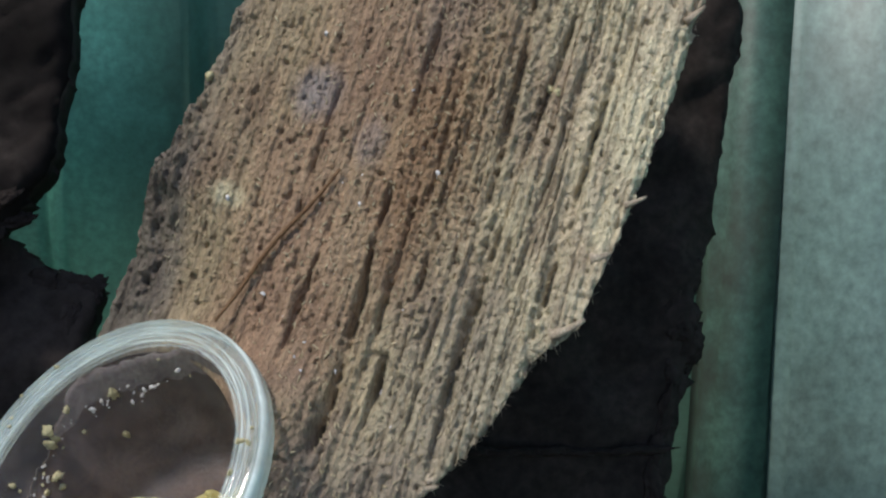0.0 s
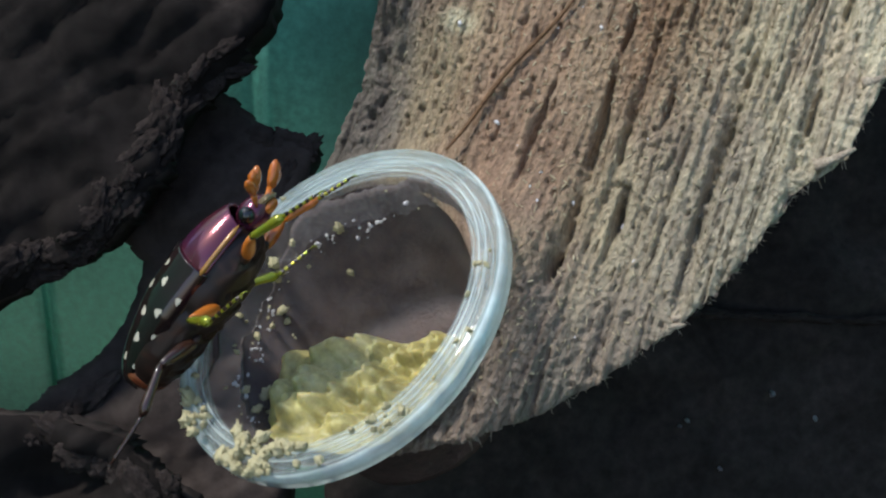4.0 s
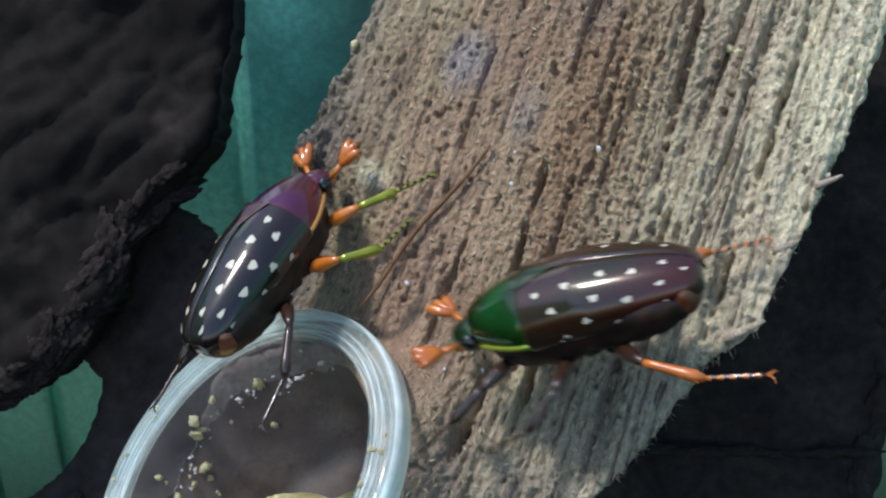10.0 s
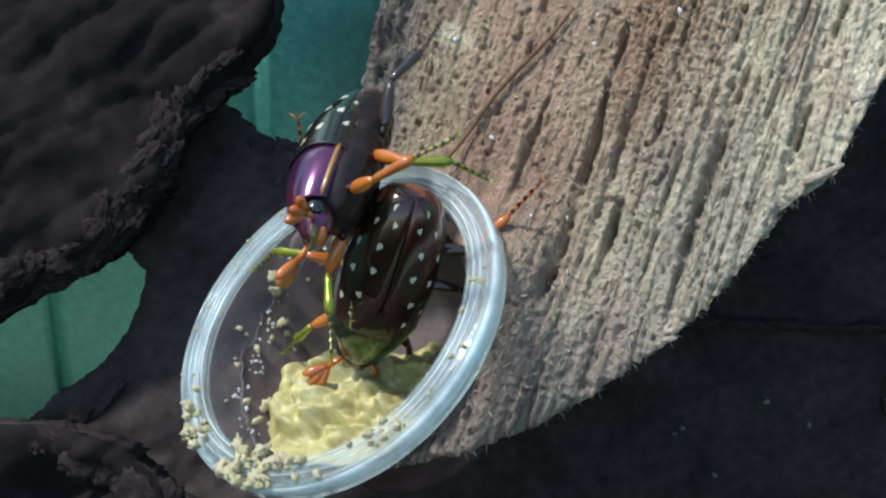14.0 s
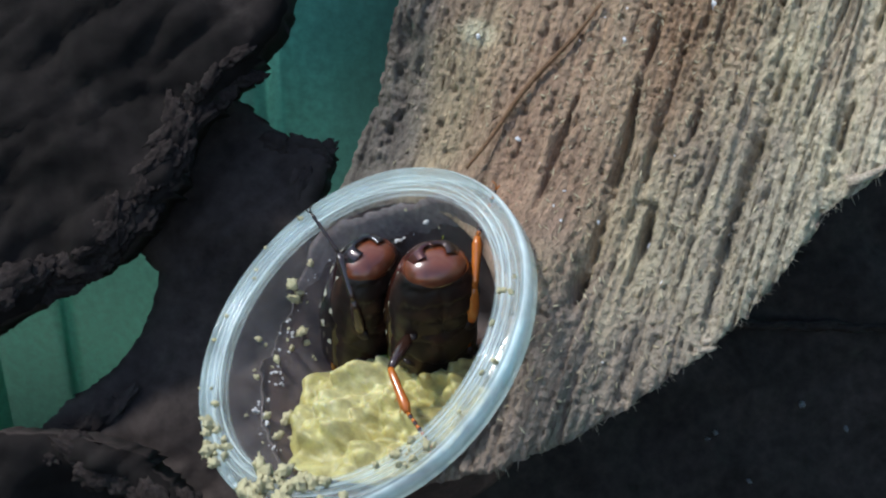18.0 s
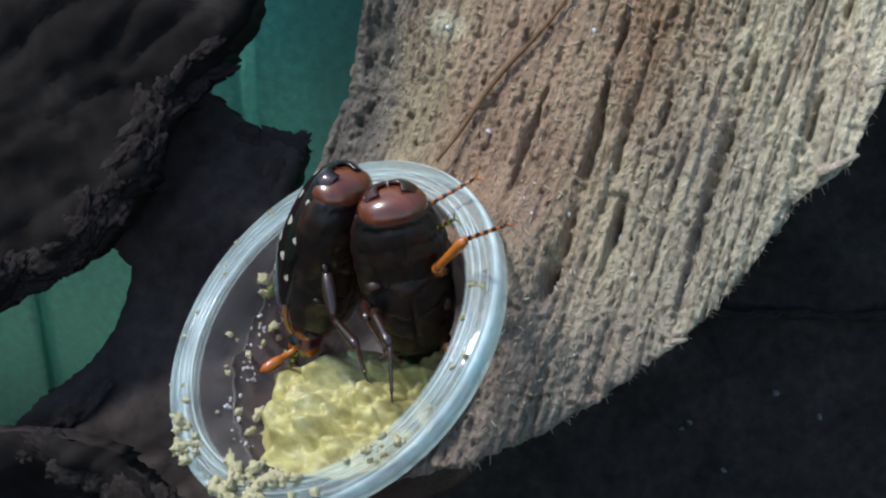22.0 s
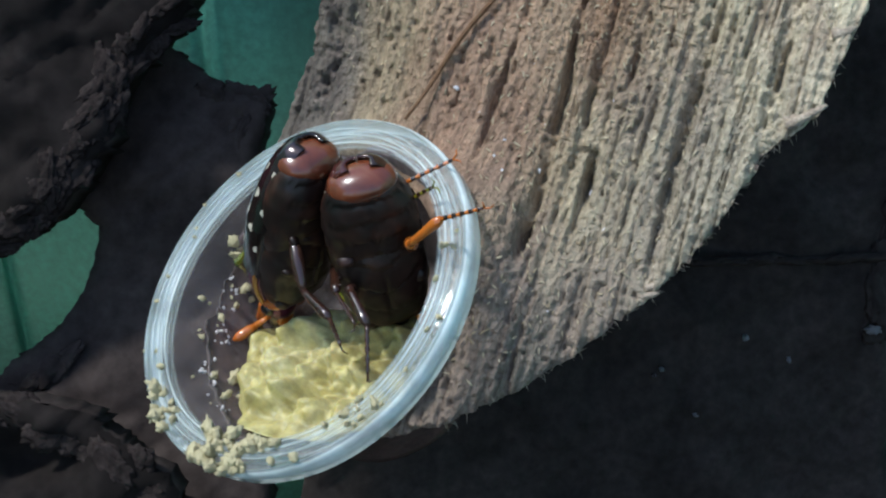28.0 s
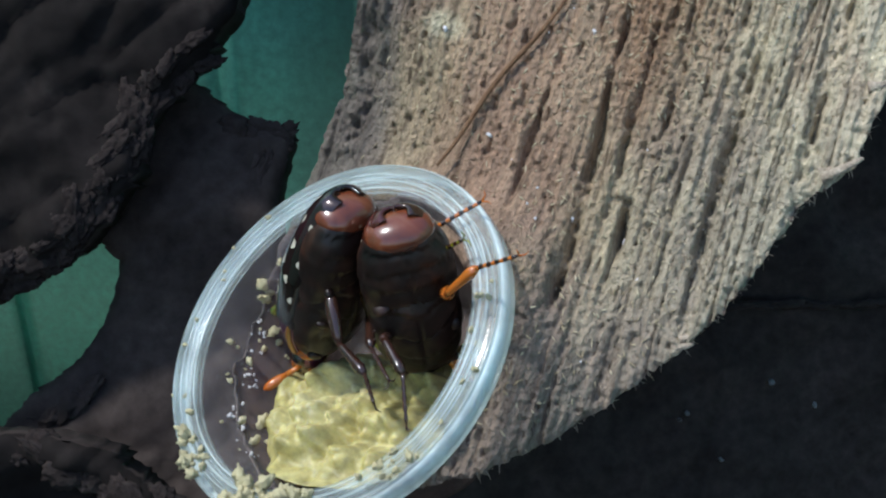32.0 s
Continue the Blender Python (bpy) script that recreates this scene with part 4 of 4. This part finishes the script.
def elytron(side, size):
    """One wing case: u runs back to front, v from the seam outwards and under."""
    spots = [(0.07, 0.30, 0.034), (0.17, 0.16, 0.036), (0.20, 0.46, 0.040), (0.33, 0.24, 0.042), (0.38, 0.55, 0.046), (0.50, 0.20, 0.040), (0.55, 0.44, 0.044), (0.62, 0.66, 0.040),
             (0.70, 0.26, 0.044), (0.80, 0.48, 0.042), (0.88, 0.28, 0.036), (0.20, 0.76, 0.036), (0.46, 0.80, 0.036), (0.76, 0.80, 0.034)]

    def point(u, v):
        x = -10.4 + 14.3 * u
        k = (x + 10.45) / 14.5
        half = 4.62 * min(1.0, (max(0.0, k) ** 0.30) * 1.16) * (1 - 0.06 * k)
        high = 3.95 * min(1.0, max(0.0, k) ** 0.36 * 1.15) * (1 - 0.10 * max(0, k - 0.6))
        a = v * radians(112)
        bulge = 1 + 0.05 * math.sin(math.pi * u) * math.sin(2 * a)
        y = half * math.sin(a) ** 0.92 * bulge if a > 0 else 0.0
        z = high * math.cos(a) if a < radians(90) else 2.2 * math.cos(a)
        rib = 0.015 * math.sin(v * 26) * math.sin(math.pi * u)
        return Vector((x, side * (y + 0.06), z + rib - 0.10 * math.exp(-(v / 0.03) ** 2))) * 0.001

    def slot(u, v):
        for cu, cv, r in spots:
            w = 0.3 * math.sin(40 * cu + 3 * math.atan2(v - cv, u - cu))
            if ((u - cu) * 1.5) ** 2 + ((v - cv) * 1.05) ** 2 < r * r * size * (1.25 + 1.6 * w):
                return 1
        return 0

    bm = dome(bmesh.new(), point, 120, 90, slot)
    if side < 0:
        bmesh.ops.reverse_faces(bm, faces=bm.faces[:])
    return bm


def egg(centre, radii, power=1.0, taper=0.0, nu=28, nv=20):
    """A rounded body that narrows towards +x by taper."""
    bm = bmesh.new()
    bmesh.ops.create_uvsphere(bm, u_segments=nu, v_segments=nv, radius=1)
    for v in bm.verts:
        v.co = Vector([math.copysign(abs(c) ** power, c) for c in v.co])
        k = 1 - taper * v.co.x
        v.co = Vector((centre[0] + radii[0] * v.co.x, centre[1] + radii[1] * v.co.y * k, centre[2] + radii[2] * v.co.z * k)) * 0.001
    return bm


def tube(points, radii, sides=10):
    """A tapered limb through points (mm), with rounded ends."""
    bm = bmesh.new()
    pts = [Vector(p) for p in points]
    rings = []
    for i, p in enumerate(pts):
        d = (pts[min(i + 1, len(pts) - 1)] - pts[max(i - 1, 0)]).normalized()
        x = d.cross(Vector((0.3, 0.2, 0.93))).normalized()
        y = d.cross(x)
        rings.append([bm.verts.new((p + radii[i] * (math.cos(2 * math.pi * k / sides) * x + math.sin(2 * math.pi * k / sides) * y)) * 0.001) for k in range(sides)])
    for a, b in zip(rings, rings[1:]):
        for k in range(sides):
            bm.faces.new((a[k], a[(k + 1) % sides], b[(k + 1) % sides], b[k]))
    bm.faces.new(rings[0][::-1])
    bm.faces.new(rings[-1])
    bmesh.ops.recalc_face_normals(bm, faces=bm.faces[:])
    return bm


def leg(body, hip, knee, ankle, toe, mats, name="leg"):
    """A jointed leg; its own space starts at the hip."""
    hip, knee, ankle, toe = (Vector(p) for p in (hip, knee, ankle, toe))
    root = part(name, egg((0, 0, 0), (0.9, 0.7, 0.45), nu=12, nv=8), BELLY, body)
    root.location = hip * 0.001
    k, a, t = knee - hip, ankle - hip, toe - hip

    def along(p, q, n):
        return [p.lerp(q, i / n) for i in range(n + 1)]

    part("femur", tube(along(Vector((0, 0, 0)), k, 6), [0.40, 0.60, 0.68, 0.66, 0.58, 0.46, 0.28]), mats[0], root)
    part("tibia", tube(along(k, a, 6), [0.3, 0.38, 0.40, 0.42, 0.46, 0.52, 0.3]), mats[1], root)
    joints = along(a, t, 10)
    foot = tube(joints, [0.16, 0.24, 0.15, 0.24, 0.15, 0.23, 0.14, 0.22, 0.14, 0.2, 0.1], 8)
    for i, f in enumerate(foot.faces):
        f.material_index = i // 8 % 2
    part("tarsus", foot, (mats[2], DARK), root, "tarsus with dark rings at its joints")
    d = (t - a).normalized()
    s = d.cross(Vector((0, 0, 1))).normalized()
    for sg in (1, -1):
        part("claw", tube([t, t + d * 0.5 + s * sg * 0.35, t + d * 0.6 + s * sg * 0.75 - Vector((0, 0, 0.3))], [0.1, 0.08, 0.03], 6), mats[2], root)
    for f in (0.55, 0.8):
        p = k.lerp(a, f)
        part("spur", tube([p, p + (a - k).normalized() * 0.5 + s * 0.7], [0.14, 0.03], 6), mats[1], root)
    return root


def beetle(label, shell, pro, reach, tail, size, near, rim_mat):
    b = new("flower_beetle")
    b.scale = (1.05, 1.05, 1.05)
    tagged(b, label, "beetle", group="flower beetles")
    for side in (1, -1):
        w = part("wing_case", elytron(side, size), (shell, SPOT), b)
        s = w.modifiers.new("thick", "SOLIDIFY")
        s.thickness, s.offset = 0.00025, -1
    # underside: overlapping rings behind, slanting plates and a middle seam in front
    rear = egg((-3.2, 0, -0.9), (6.5, 4.35, 2.7), 0.8, nu=72, nv=60)
    front = egg((2.6, 0, -1.1), (6.2, 4.2, 2.9), 0.82, 0.12, nu=72, nv=60)
    for bm, slant, rate in ((rear, 0.0, 0.52), (front, 0.55, 0.36)):
        for v in bm.verts:
            x, y, z = (1000 * c for c in v.co)
            low = max(0.0, min(1.0, (0.4 - z) / 1.2))
            saw = (x * rate + slant * abs(y) * rate + 0.2) % 1.0
            cut = 0.055 * (saw - 0.6) - 0.05 * math.exp(-((saw - 0.03) / 0.06) ** 2) - 0.045 * math.exp(-(y / 0.22) ** 2) + 0.03 * noise.noise(Vector((x, y, z)) * 0.9)
            v.co = Vector((x, y * (1 + 0.6 * low * cut), z * (1 + low * cut))) * 0.001
    part("abdomen", rear, BELLY, b)
    part("thorax", front, BELLY, b)
    part("pygidium", egg((-8.6, 0, -0.6), (1.5, 3.1, 2.3), 0.9, -0.1), tail, b)

    def neck(u, v):
        x = 3.7 + 5.7 * u
        half = 4.35 * (1 - 0.50 * u ** 1.7) * (1 - 0.10 * (1 - u) ** 6)
        high = 3.65 * (1 - 0.42 * u ** 1.9)
        a = (v - 0.5) * radians(215)
        lip = 0.12 * max(0, abs(v - 0.5) - 0.44) * 16
        z = high * math.cos(a) if abs(a) < radians(90) else 2.0 * math.cos(a)
        return Vector((x + 0.5 * math.cos(a) - 0.5, (half + lip) * math.sin(a), z)) * 0.001

    p = part("pronotum", dome(bmesh.new(), neck, 36, 60), pro, b)
    s = p.modifiers.new("thick", "SOLIDIFY")
    s.thickness, s.offset = 0.0003, -1
    for side in (1, -1):
        edge = [Vector(neck(i / 10, 0.5 + side * 0.44)) * 1000 + Vector((0, side * 0.12, 0)) for i in range(11)]
        part("pronotum_edge", tube(edge, [0.12] + [0.24] * 9 + [0.1], 8), rim_mat, b, "amber shield edge" if rim_mat == AMBER else "green-gold shield edge")
    bm = bmesh.new()
    tri = [bm.verts.new(Vector(c) * 0.001) for c in ((4.0, 1.7, 3.72), (4.0, -1.7, 3.72), (0.6, 0.0, 4.02), (2.6, 0, 4.08))]
    for f in ((0, 3, 2), (3, 1, 2), (0, 1, 3)):
        bm.faces.new([tri[i] for i in f])
    bmesh.ops.recalc_face_normals(bm, faces=bm.faces[:])
    part("scutellum", bm, pro, b)
    head = part("head", egg((10.1, 0, -0.3), (1.9, 1.8, 1.5), taper=0.15), pro, b, "pale bronze head")
    # the shovel-shaped front plate of the head, with a raised rim
    bm = bmesh.new()
    bmesh.ops.create_cube(bm, size=1)
    bmesh.ops.subdivide_edges(bm, edges=bm.edges[:], cuts=3, use_grid_fill=True)
    for v in bm.verts:
        wide = 2.7 - 0.5 * (v.co.x + 0.5) - 0.5 * max(0.0, v.co.x - 0.2) ** 2
        v.co = Vector((11.3 + 2.4 * v.co.x, wide * v.co.y, -0.55 + 0.5 * v.co.z - 0.5 * v.co.x + 0.25 * abs(2 * v.co.y) ** 3)) * 0.001
    bmesh.ops.bevel(bm, geom=[e for e in bm.edges if e.calc_face_angle(0) > 0.9], offset=0.00012, segments=2, affect="EDGES")
    part("clypeus", bm, BRONZE, head, "bronze front plate")
    part("mouthpart", egg((11.4, 0, -1.15), (0.9, 1.0, 0.5)), ORANGE, head)
    for side in (1, -1):
        part("eye", egg((9.9, side * 1.7, -0.1), (0.8, 0.6, 0.8), nu=16, nv=12), EYE, head)
        part("antenna", tube([(11.0, side * 1.3, -0.3), (11.6, side * 2.0, 0.0), (12.1, side * 2.5, 0.3)], [0.22, 0.28, 0.32], 8), ORANGE, head, "orange fan-shaped antenna")
        for k in range(3):
            q = Vector((12.1, side * 2.5, 0.3))
            d = Vector((1.0 - 0.25 * k, side * (0.2 + 0.35 * k), 0.45 - 0.1 * k)).normalized()
            part("leaf", tube([q, q + d * 0.7, q + d * 1.5, q + d * 2.2, q + d * 2.7], [0.25, 0.45, 0.52, 0.46, 0.15], 8), ORANGE, head)
    legs = []
    for side in (1, -1):
        for kind, pts in reach.items():
            mir = [(x, side * y, z) for x, y, z in pts[:4]]
            legs.append(leg(b, *mir, near[kind] if side > 0 else pts[4], kind + "_leg"))
    return b, legs


REACH = {
    "front": ((7.0, 2.4, -2.4), (9.2, 5.4, -2.0), (12.6, 6.8, -3.2), (16.0, 7.8, -4.4), (ORANGE, LIME, LIME)),
    "middle": ((1.8, 3.0, -3.0), (1.6, 7.6, -2.2), (4.2, 10.0, -4.0), (8.2, 10.8, -4.8), (ORANGE, LIME, LIME)),
    "hind": ((-2.2, 3.0, -3.0), (-4.6, 7.0, -2.4), (-8.6, 8.8, -4.2), (-13.0, 9.8, -4.8), (DARK, DARK, DARK)),
}
REACH_B = dict(REACH)
REACH_B["hind"] = REACH["hind"][:4] + ((ORANGE, ORANGE, ORANGE),)
purple_beetle, purple_legs = beetle("glossy dark beetle with cream spots and purple shield, orange legs", SHELL_A, PRO_A, REACH, RUST, 1.0, {"front": (ORANGE, ORANGE, LIME), "middle": (ORANGE, LIME, LIME), "hind": (DARK, DARK, DARK)}, AMBER)
# shade on the legs of its lower side is put into dark materials
green_beetle, green_legs = beetle("glossy brown beetle with cream spots and green sheen", SHELL_B, PRO_B, REACH_B, RUST, 0.6, {"front": (DARK, DARK, DARK), "middle": (DARK, DARK, DARK), "hind": (DARK, ORANGE, ORANGE)}, LIME)

PURPLE_WAY = [
    (0, pose(-0.03512, -0.01124, 0.13384, -48.28, -18.05, 94.77)), (1, pose(-0.02561, -0.00693, 0.14728, -44.87, -30.98, 90.40)),
    (1.5, pose(-0.02685, -0.00802, 0.14748, -46.59, -32.12, 94.63)), (2, pose(-0.02636, -0.00479, 0.14853, -38.98, -27.39, 83.73)),
    (2.25, pose(-0.02626, -0.00556, 0.14856, -47.92, -52.96, 53.07)), (2.5, pose(-0.02615, -0.00633, 0.14859, -13.07, -75.69, -15.71)),
    (4.5, pose(-0.02380, -0.00112, 0.15897, -27.17, -50.89, 17.69)), (5, pose(-0.02149, 0.00112, 0.16063, -27.46, -56.42, 6.99)),
    (5.5, pose(-0.02214, 0.00204, 0.15977, -35.11, -53.10, 17.55)), (6, pose(-0.02196, 0.00308, 0.16110, -45.06, -30.14, 54.37)),
    (6.5, pose(-0.02057, -0.00002, 0.16338, -39.94, -22.74, 54.91)), (7, pose(-0.01805, 0.00470, 0.16632, -34.59, -16.88, 43.58)),
    (7.5, pose(-0.01606, 0.00388, 0.16736, -31.66, -20.04, 49.49)), (8, pose(-0.01507, 0.00627, 0.16840, -33.17, -29.84, 55.48)),
    (8.5, pose(-0.01480, 0.00667, 0.16896, -15.71, -33.59, 55.51)), (9, pose(-0.01088, 0.00235, 0.17419, -17.54, -30.75, 62.03)),
    (9.5, pose(-0.01124, 0.00796, 0.17183, -8.22, -32.63, 59.46)), (10, pose(-0.01001, 0.00677, 0.17380, -17.90, -26.50, 61.30)),
    (10.25, pose(-0.00975, 0.00866, 0.17378, -17.57, -38.01, 33.66)), (10.5, pose(-0.00949, 0.01054, 0.17376, -9.30, -47.82, 0.55)),
    (11, pose(-0.00856, 0.00732, 0.17680, 15.55, -47.06, -11.29)), (11.5, pose(-0.00867, 0.01067, 0.17538, 17.05, -43.00, -12.18)),
    (12, pose(-0.00823, 0.00875, 0.17710, 34.73, -32.38, -44.76)), (12.5, pose(-0.00811, 0.00780, 0.17797, 39.18, -16.56, -64.33)),
    (13, pose(-0.00592, 0.00717, 0.17462, 49.37, 9.08, -95.17)), (13.5, pose(-0.00839, 0.00022, 0.17448, 67.87, 17.02, -103.18)),
    (14, pose(-0.01042, -0.00128, 0.17136, 77.02, 10.30, -99.02)), (14.5, pose(-0.01298, -0.00243, 0.16981, 116.88, 16.60, -89.88)),
    (15, pose(-0.01235, -0.00188, 0.16656, 89.72, 56.20, -84.65)), (15.5, pose(-0.01170, -0.00001, 0.16288, -27.93, 86.49, -166.89)),
    (16.5, pose(-0.01034, 0.01139, 0.15223, -121.65, 76.96, 101.90)), (16.75, pose(-0.00863, 0.00457, 0.15552, -95.11, 77.75, 85.60)),
    (16.88, pose(-0.00844, 0.00382, 0.15643, -62.90, 73.64, 98.76)), (17, pose(-0.00826, 0.00307, 0.15735, -40.37, 68.43, 99.91)),
    (17.5, pose(-0.01004, 0.00184, 0.15501, -38.43, 68.69, 99.77)), (18, pose(-0.01161, 0.00796, 0.15048, -36.80, 71.50, 101.37)),
    (19, pose(-0.01131, 0.00030, 0.15221, -38.28, 68.84, 99.98)), (20, pose(-0.01061, 0.00090, 0.15325, -38.64, 68.70, 99.71)),
    (20.5, pose(-0.01103, -0.00020, 0.15398, -31.60, 70.37, 108.24)), (21, pose(-0.01175, 0.00427, 0.15382, -24.01, 71.95, 110.01)),
    (21.5, pose(-0.01099, 0.00227, 0.15936, -6.75, 73.38, 137.80)), (22, pose(-0.01200, 0.00252, 0.15976, -3.02, 73.18, 137.34)),
    (23, pose(-0.01183, 0.00183, 0.15837, -1.29, 73.34, 137.05)), (25.5, pose(-0.01263, 0.00214, 0.15877, -5.22, 73.76, 132.72)),
    (28, pose(-0.01214, 0.00234, 0.15891, -2.60, 73.07, 135.16)),
    (32, pose(-0.01186, 0.00208, 0.15847, -2.14, 73.28, 135.86)),
]
GREEN_WAY = [
    (0, pose(0.09200, 0.00548, 0.20012, -24.39, 27.90, -163.65)), (8.6, pose(0.08400, 0.00454, 0.19836, -24.39, 27.90, -163.65)),
    (9, pose(0.04634, 0.00957, 0.18878, -8.32, 39.46, -163.75)), (9.5, pose(0.03079, -0.00225, 0.17782, -19.05, 42.46, 166.80)),
    (10, pose(0.02029, -0.00602, 0.17654, -11.05, 23.90, 165.60)), (10.5, pose(0.00975, -0.00504, 0.17536, 7.72, 8.53, 163.67)),
    (11, pose(0.00417, -0.01127, 0.17815, 36.79, 11.46, 154.45)), (11.5, pose(-0.00287, -0.00802, 0.17291, 20.99, -3.23, -157.77)),
    (11.75, pose(-0.00537, -0.00727, 0.16902, -6.00, 14.38, -135.97)), (11.88, pose(-0.00635, -0.00377, 0.16609, -24.90, 46.62, -143.35)),
    (12, pose(-0.00733, -0.00028, 0.16316, -82.29, 69.83, 168.51)), (12.5, pose(-0.00745, -0.00102, 0.16297, -57.79, 52.68, -148.38)),
    (13, pose(-0.00796, -0.00890, 0.16592, -142.54, 69.60, 131.90)), (13.5, pose(-0.00782, -0.00391, 0.16175, -140.29, 67.17, 143.11)),
    (14, pose(-0.00606, -0.00340, 0.15999, -129.27, 70.20, 143.42)), (14.5, pose(-0.00498, -0.00298, 0.15874, -123.20, 72.25, 139.37)),
    (15.17, pose(-0.00386, 0.00052, 0.15597, -105.24, 72.50, 117.48)), (15.83, pose(-0.00252, 0.00102, 0.15483, -88.98, 75.03, 91.52)),
    (16.5, pose(-0.00119, 0.00259, 0.15301, -77.13, 80.14, 58.40)), (17, pose(-0.00195, 0.00114, 0.15652, -13.83, 67.36, 94.56)),
    (17.5, pose(-0.00351, 0.00036, 0.15495, -13.79, 67.56, 94.58)), (18, pose(-0.00421, 0.00315, 0.15293, -13.62, 68.67, 95.03)),
    (19, pose(-0.00482, -0.00021, 0.15388, -13.80, 67.57, 94.73)), (20, pose(-0.00465, -0.00059, 0.15320, -13.86, 67.55, 94.59)),
    (20.5, pose(-0.00520, -0.00246, 0.15570, -12.51, 67.61, 91.42)), (21, pose(-0.00524, 0.00205, 0.15517, -12.48, 69.17, 91.46)),
    (21.5, pose(-0.00347, -0.00051, 0.15946, -35.44, 74.11, 64.72)), (22, pose(-0.00388, -0.00053, 0.15947, -35.47, 74.01, 64.67)),
    (23, pose(-0.00349, -0.00125, 0.15819, -35.85, 74.14, 64.25)), (25.5, pose(-0.00423, -0.00111, 0.15845, -35.33, 74.00, 64.71)),
    (28, pose(-0.00389, -0.00116, 0.15849, -36.78, 73.96, 63.36)),
    (32, pose(-0.00364, -0.00123, 0.15844, -37.61, 74.13, 62.82)),
]


def leg_way(root, swing, lift, times, first, then, brace=None):
    """Rows for one leg in its beetle's space: it swings while the beetle walks, then settles in two poses."""
    x, y, z = root.location
    rows = []
    for i, t in enumerate(times):
        if brace and t > 12.7:
            break
        s = swing * (1 if i % 2 else -1)
        rows.append((t, pose(x, y, z, 0, lift if i % 2 else 0, s)))

    def between(t, a, b, f):
        rows.append((t, pose(x, y, z, *(p + f * (q - p) for p, q in zip(a, b)))))

    if brace:
        for k in range(1, 5):
            between(12.7 + 0.15 * k, (0, 0, 0), brace, k / 4)
        between(14.5, brace, first, 0)
    for k in range(1, 5):
        between(14.5 + 0.5 * k, brace or (0, 0, 0), first, k / 4)
    between(18.2, first, (first[0] + 3, first[1], first[2] - 3), 1)
    between(19.9, first, then, 0)
    for k in range(1, 5):
        between(19.9 + 0.16 * k, first, then, k / 4)
    between(24.0, then, (then[0] + 3, then[1] + 2, then[2]), 1)
    between(28.0, then, (then[0], then[1] - 2, then[2] + 4), 1)
    between(32.0, then, then, 0)
    return rows


# settled turns (about x, y, z) of the legs: at first in the cup, and after they have crept up
PURPLE_SETTLED = (((60, 0, -45), (60, 0, -45)), ((70, 0, -60), (70, 0, -60)), ((-120, 66, -21), (-51, -34, -62)),
                  ((-60, 0, 45), (-60, 0, 45)), ((-70, 0, 60), (-70, 0, 60)), ((-50, 0, 120), (-185, -71, 317)))
GREEN_SETTLED = (((60, 0, -45), (60, 0, -45)), ((70, 0, -50), (-72, 41, 30)), ((-60, -60, 45), (66, -11, 79)),
                 ((20, 0, 30), (20, 0, 30)), ((-105, -75, 0), (-36, 28, -123)), ((170, 30, 61), (152, -32, 67)))
# legs held against the board before it climbs into the cup
PURPLE_BRACE = {0: (150, 72, 115), 1: (-79, 42, -116)}


def motions():
    walk(purple_beetle, PURPLE_WAY)
    walk(green_beetle, GREEN_WAY)
    for k, root in enumerate(purple_legs):
        walk(root, leg_way(root, 9 if k % 2 else -9, 3, [0, 0.5, 1, 1.5, 2, 2.5, 3.2, 3.9, 4.5, 5, 5.5, 6, 6.5, 7, 7.5, 8, 10.0, 10.7, 11.4, 12, 12.6, 13.2, 13.8, 14.5], *PURPLE_SETTLED[k], PURPLE_BRACE.get(k)))
    for k, root in enumerate(green_legs):
        walk(root, leg_way(root, 14 if k % 2 else -14, 4, [0, 8.6, 8.9, 9.2, 9.5, 9.8, 10.1, 10.4, 10.7, 11, 11.4, 11.8, 12.2, 12.7, 13.2, 13.8, 14.5], *GREEN_SETTLED[k]))


motions()
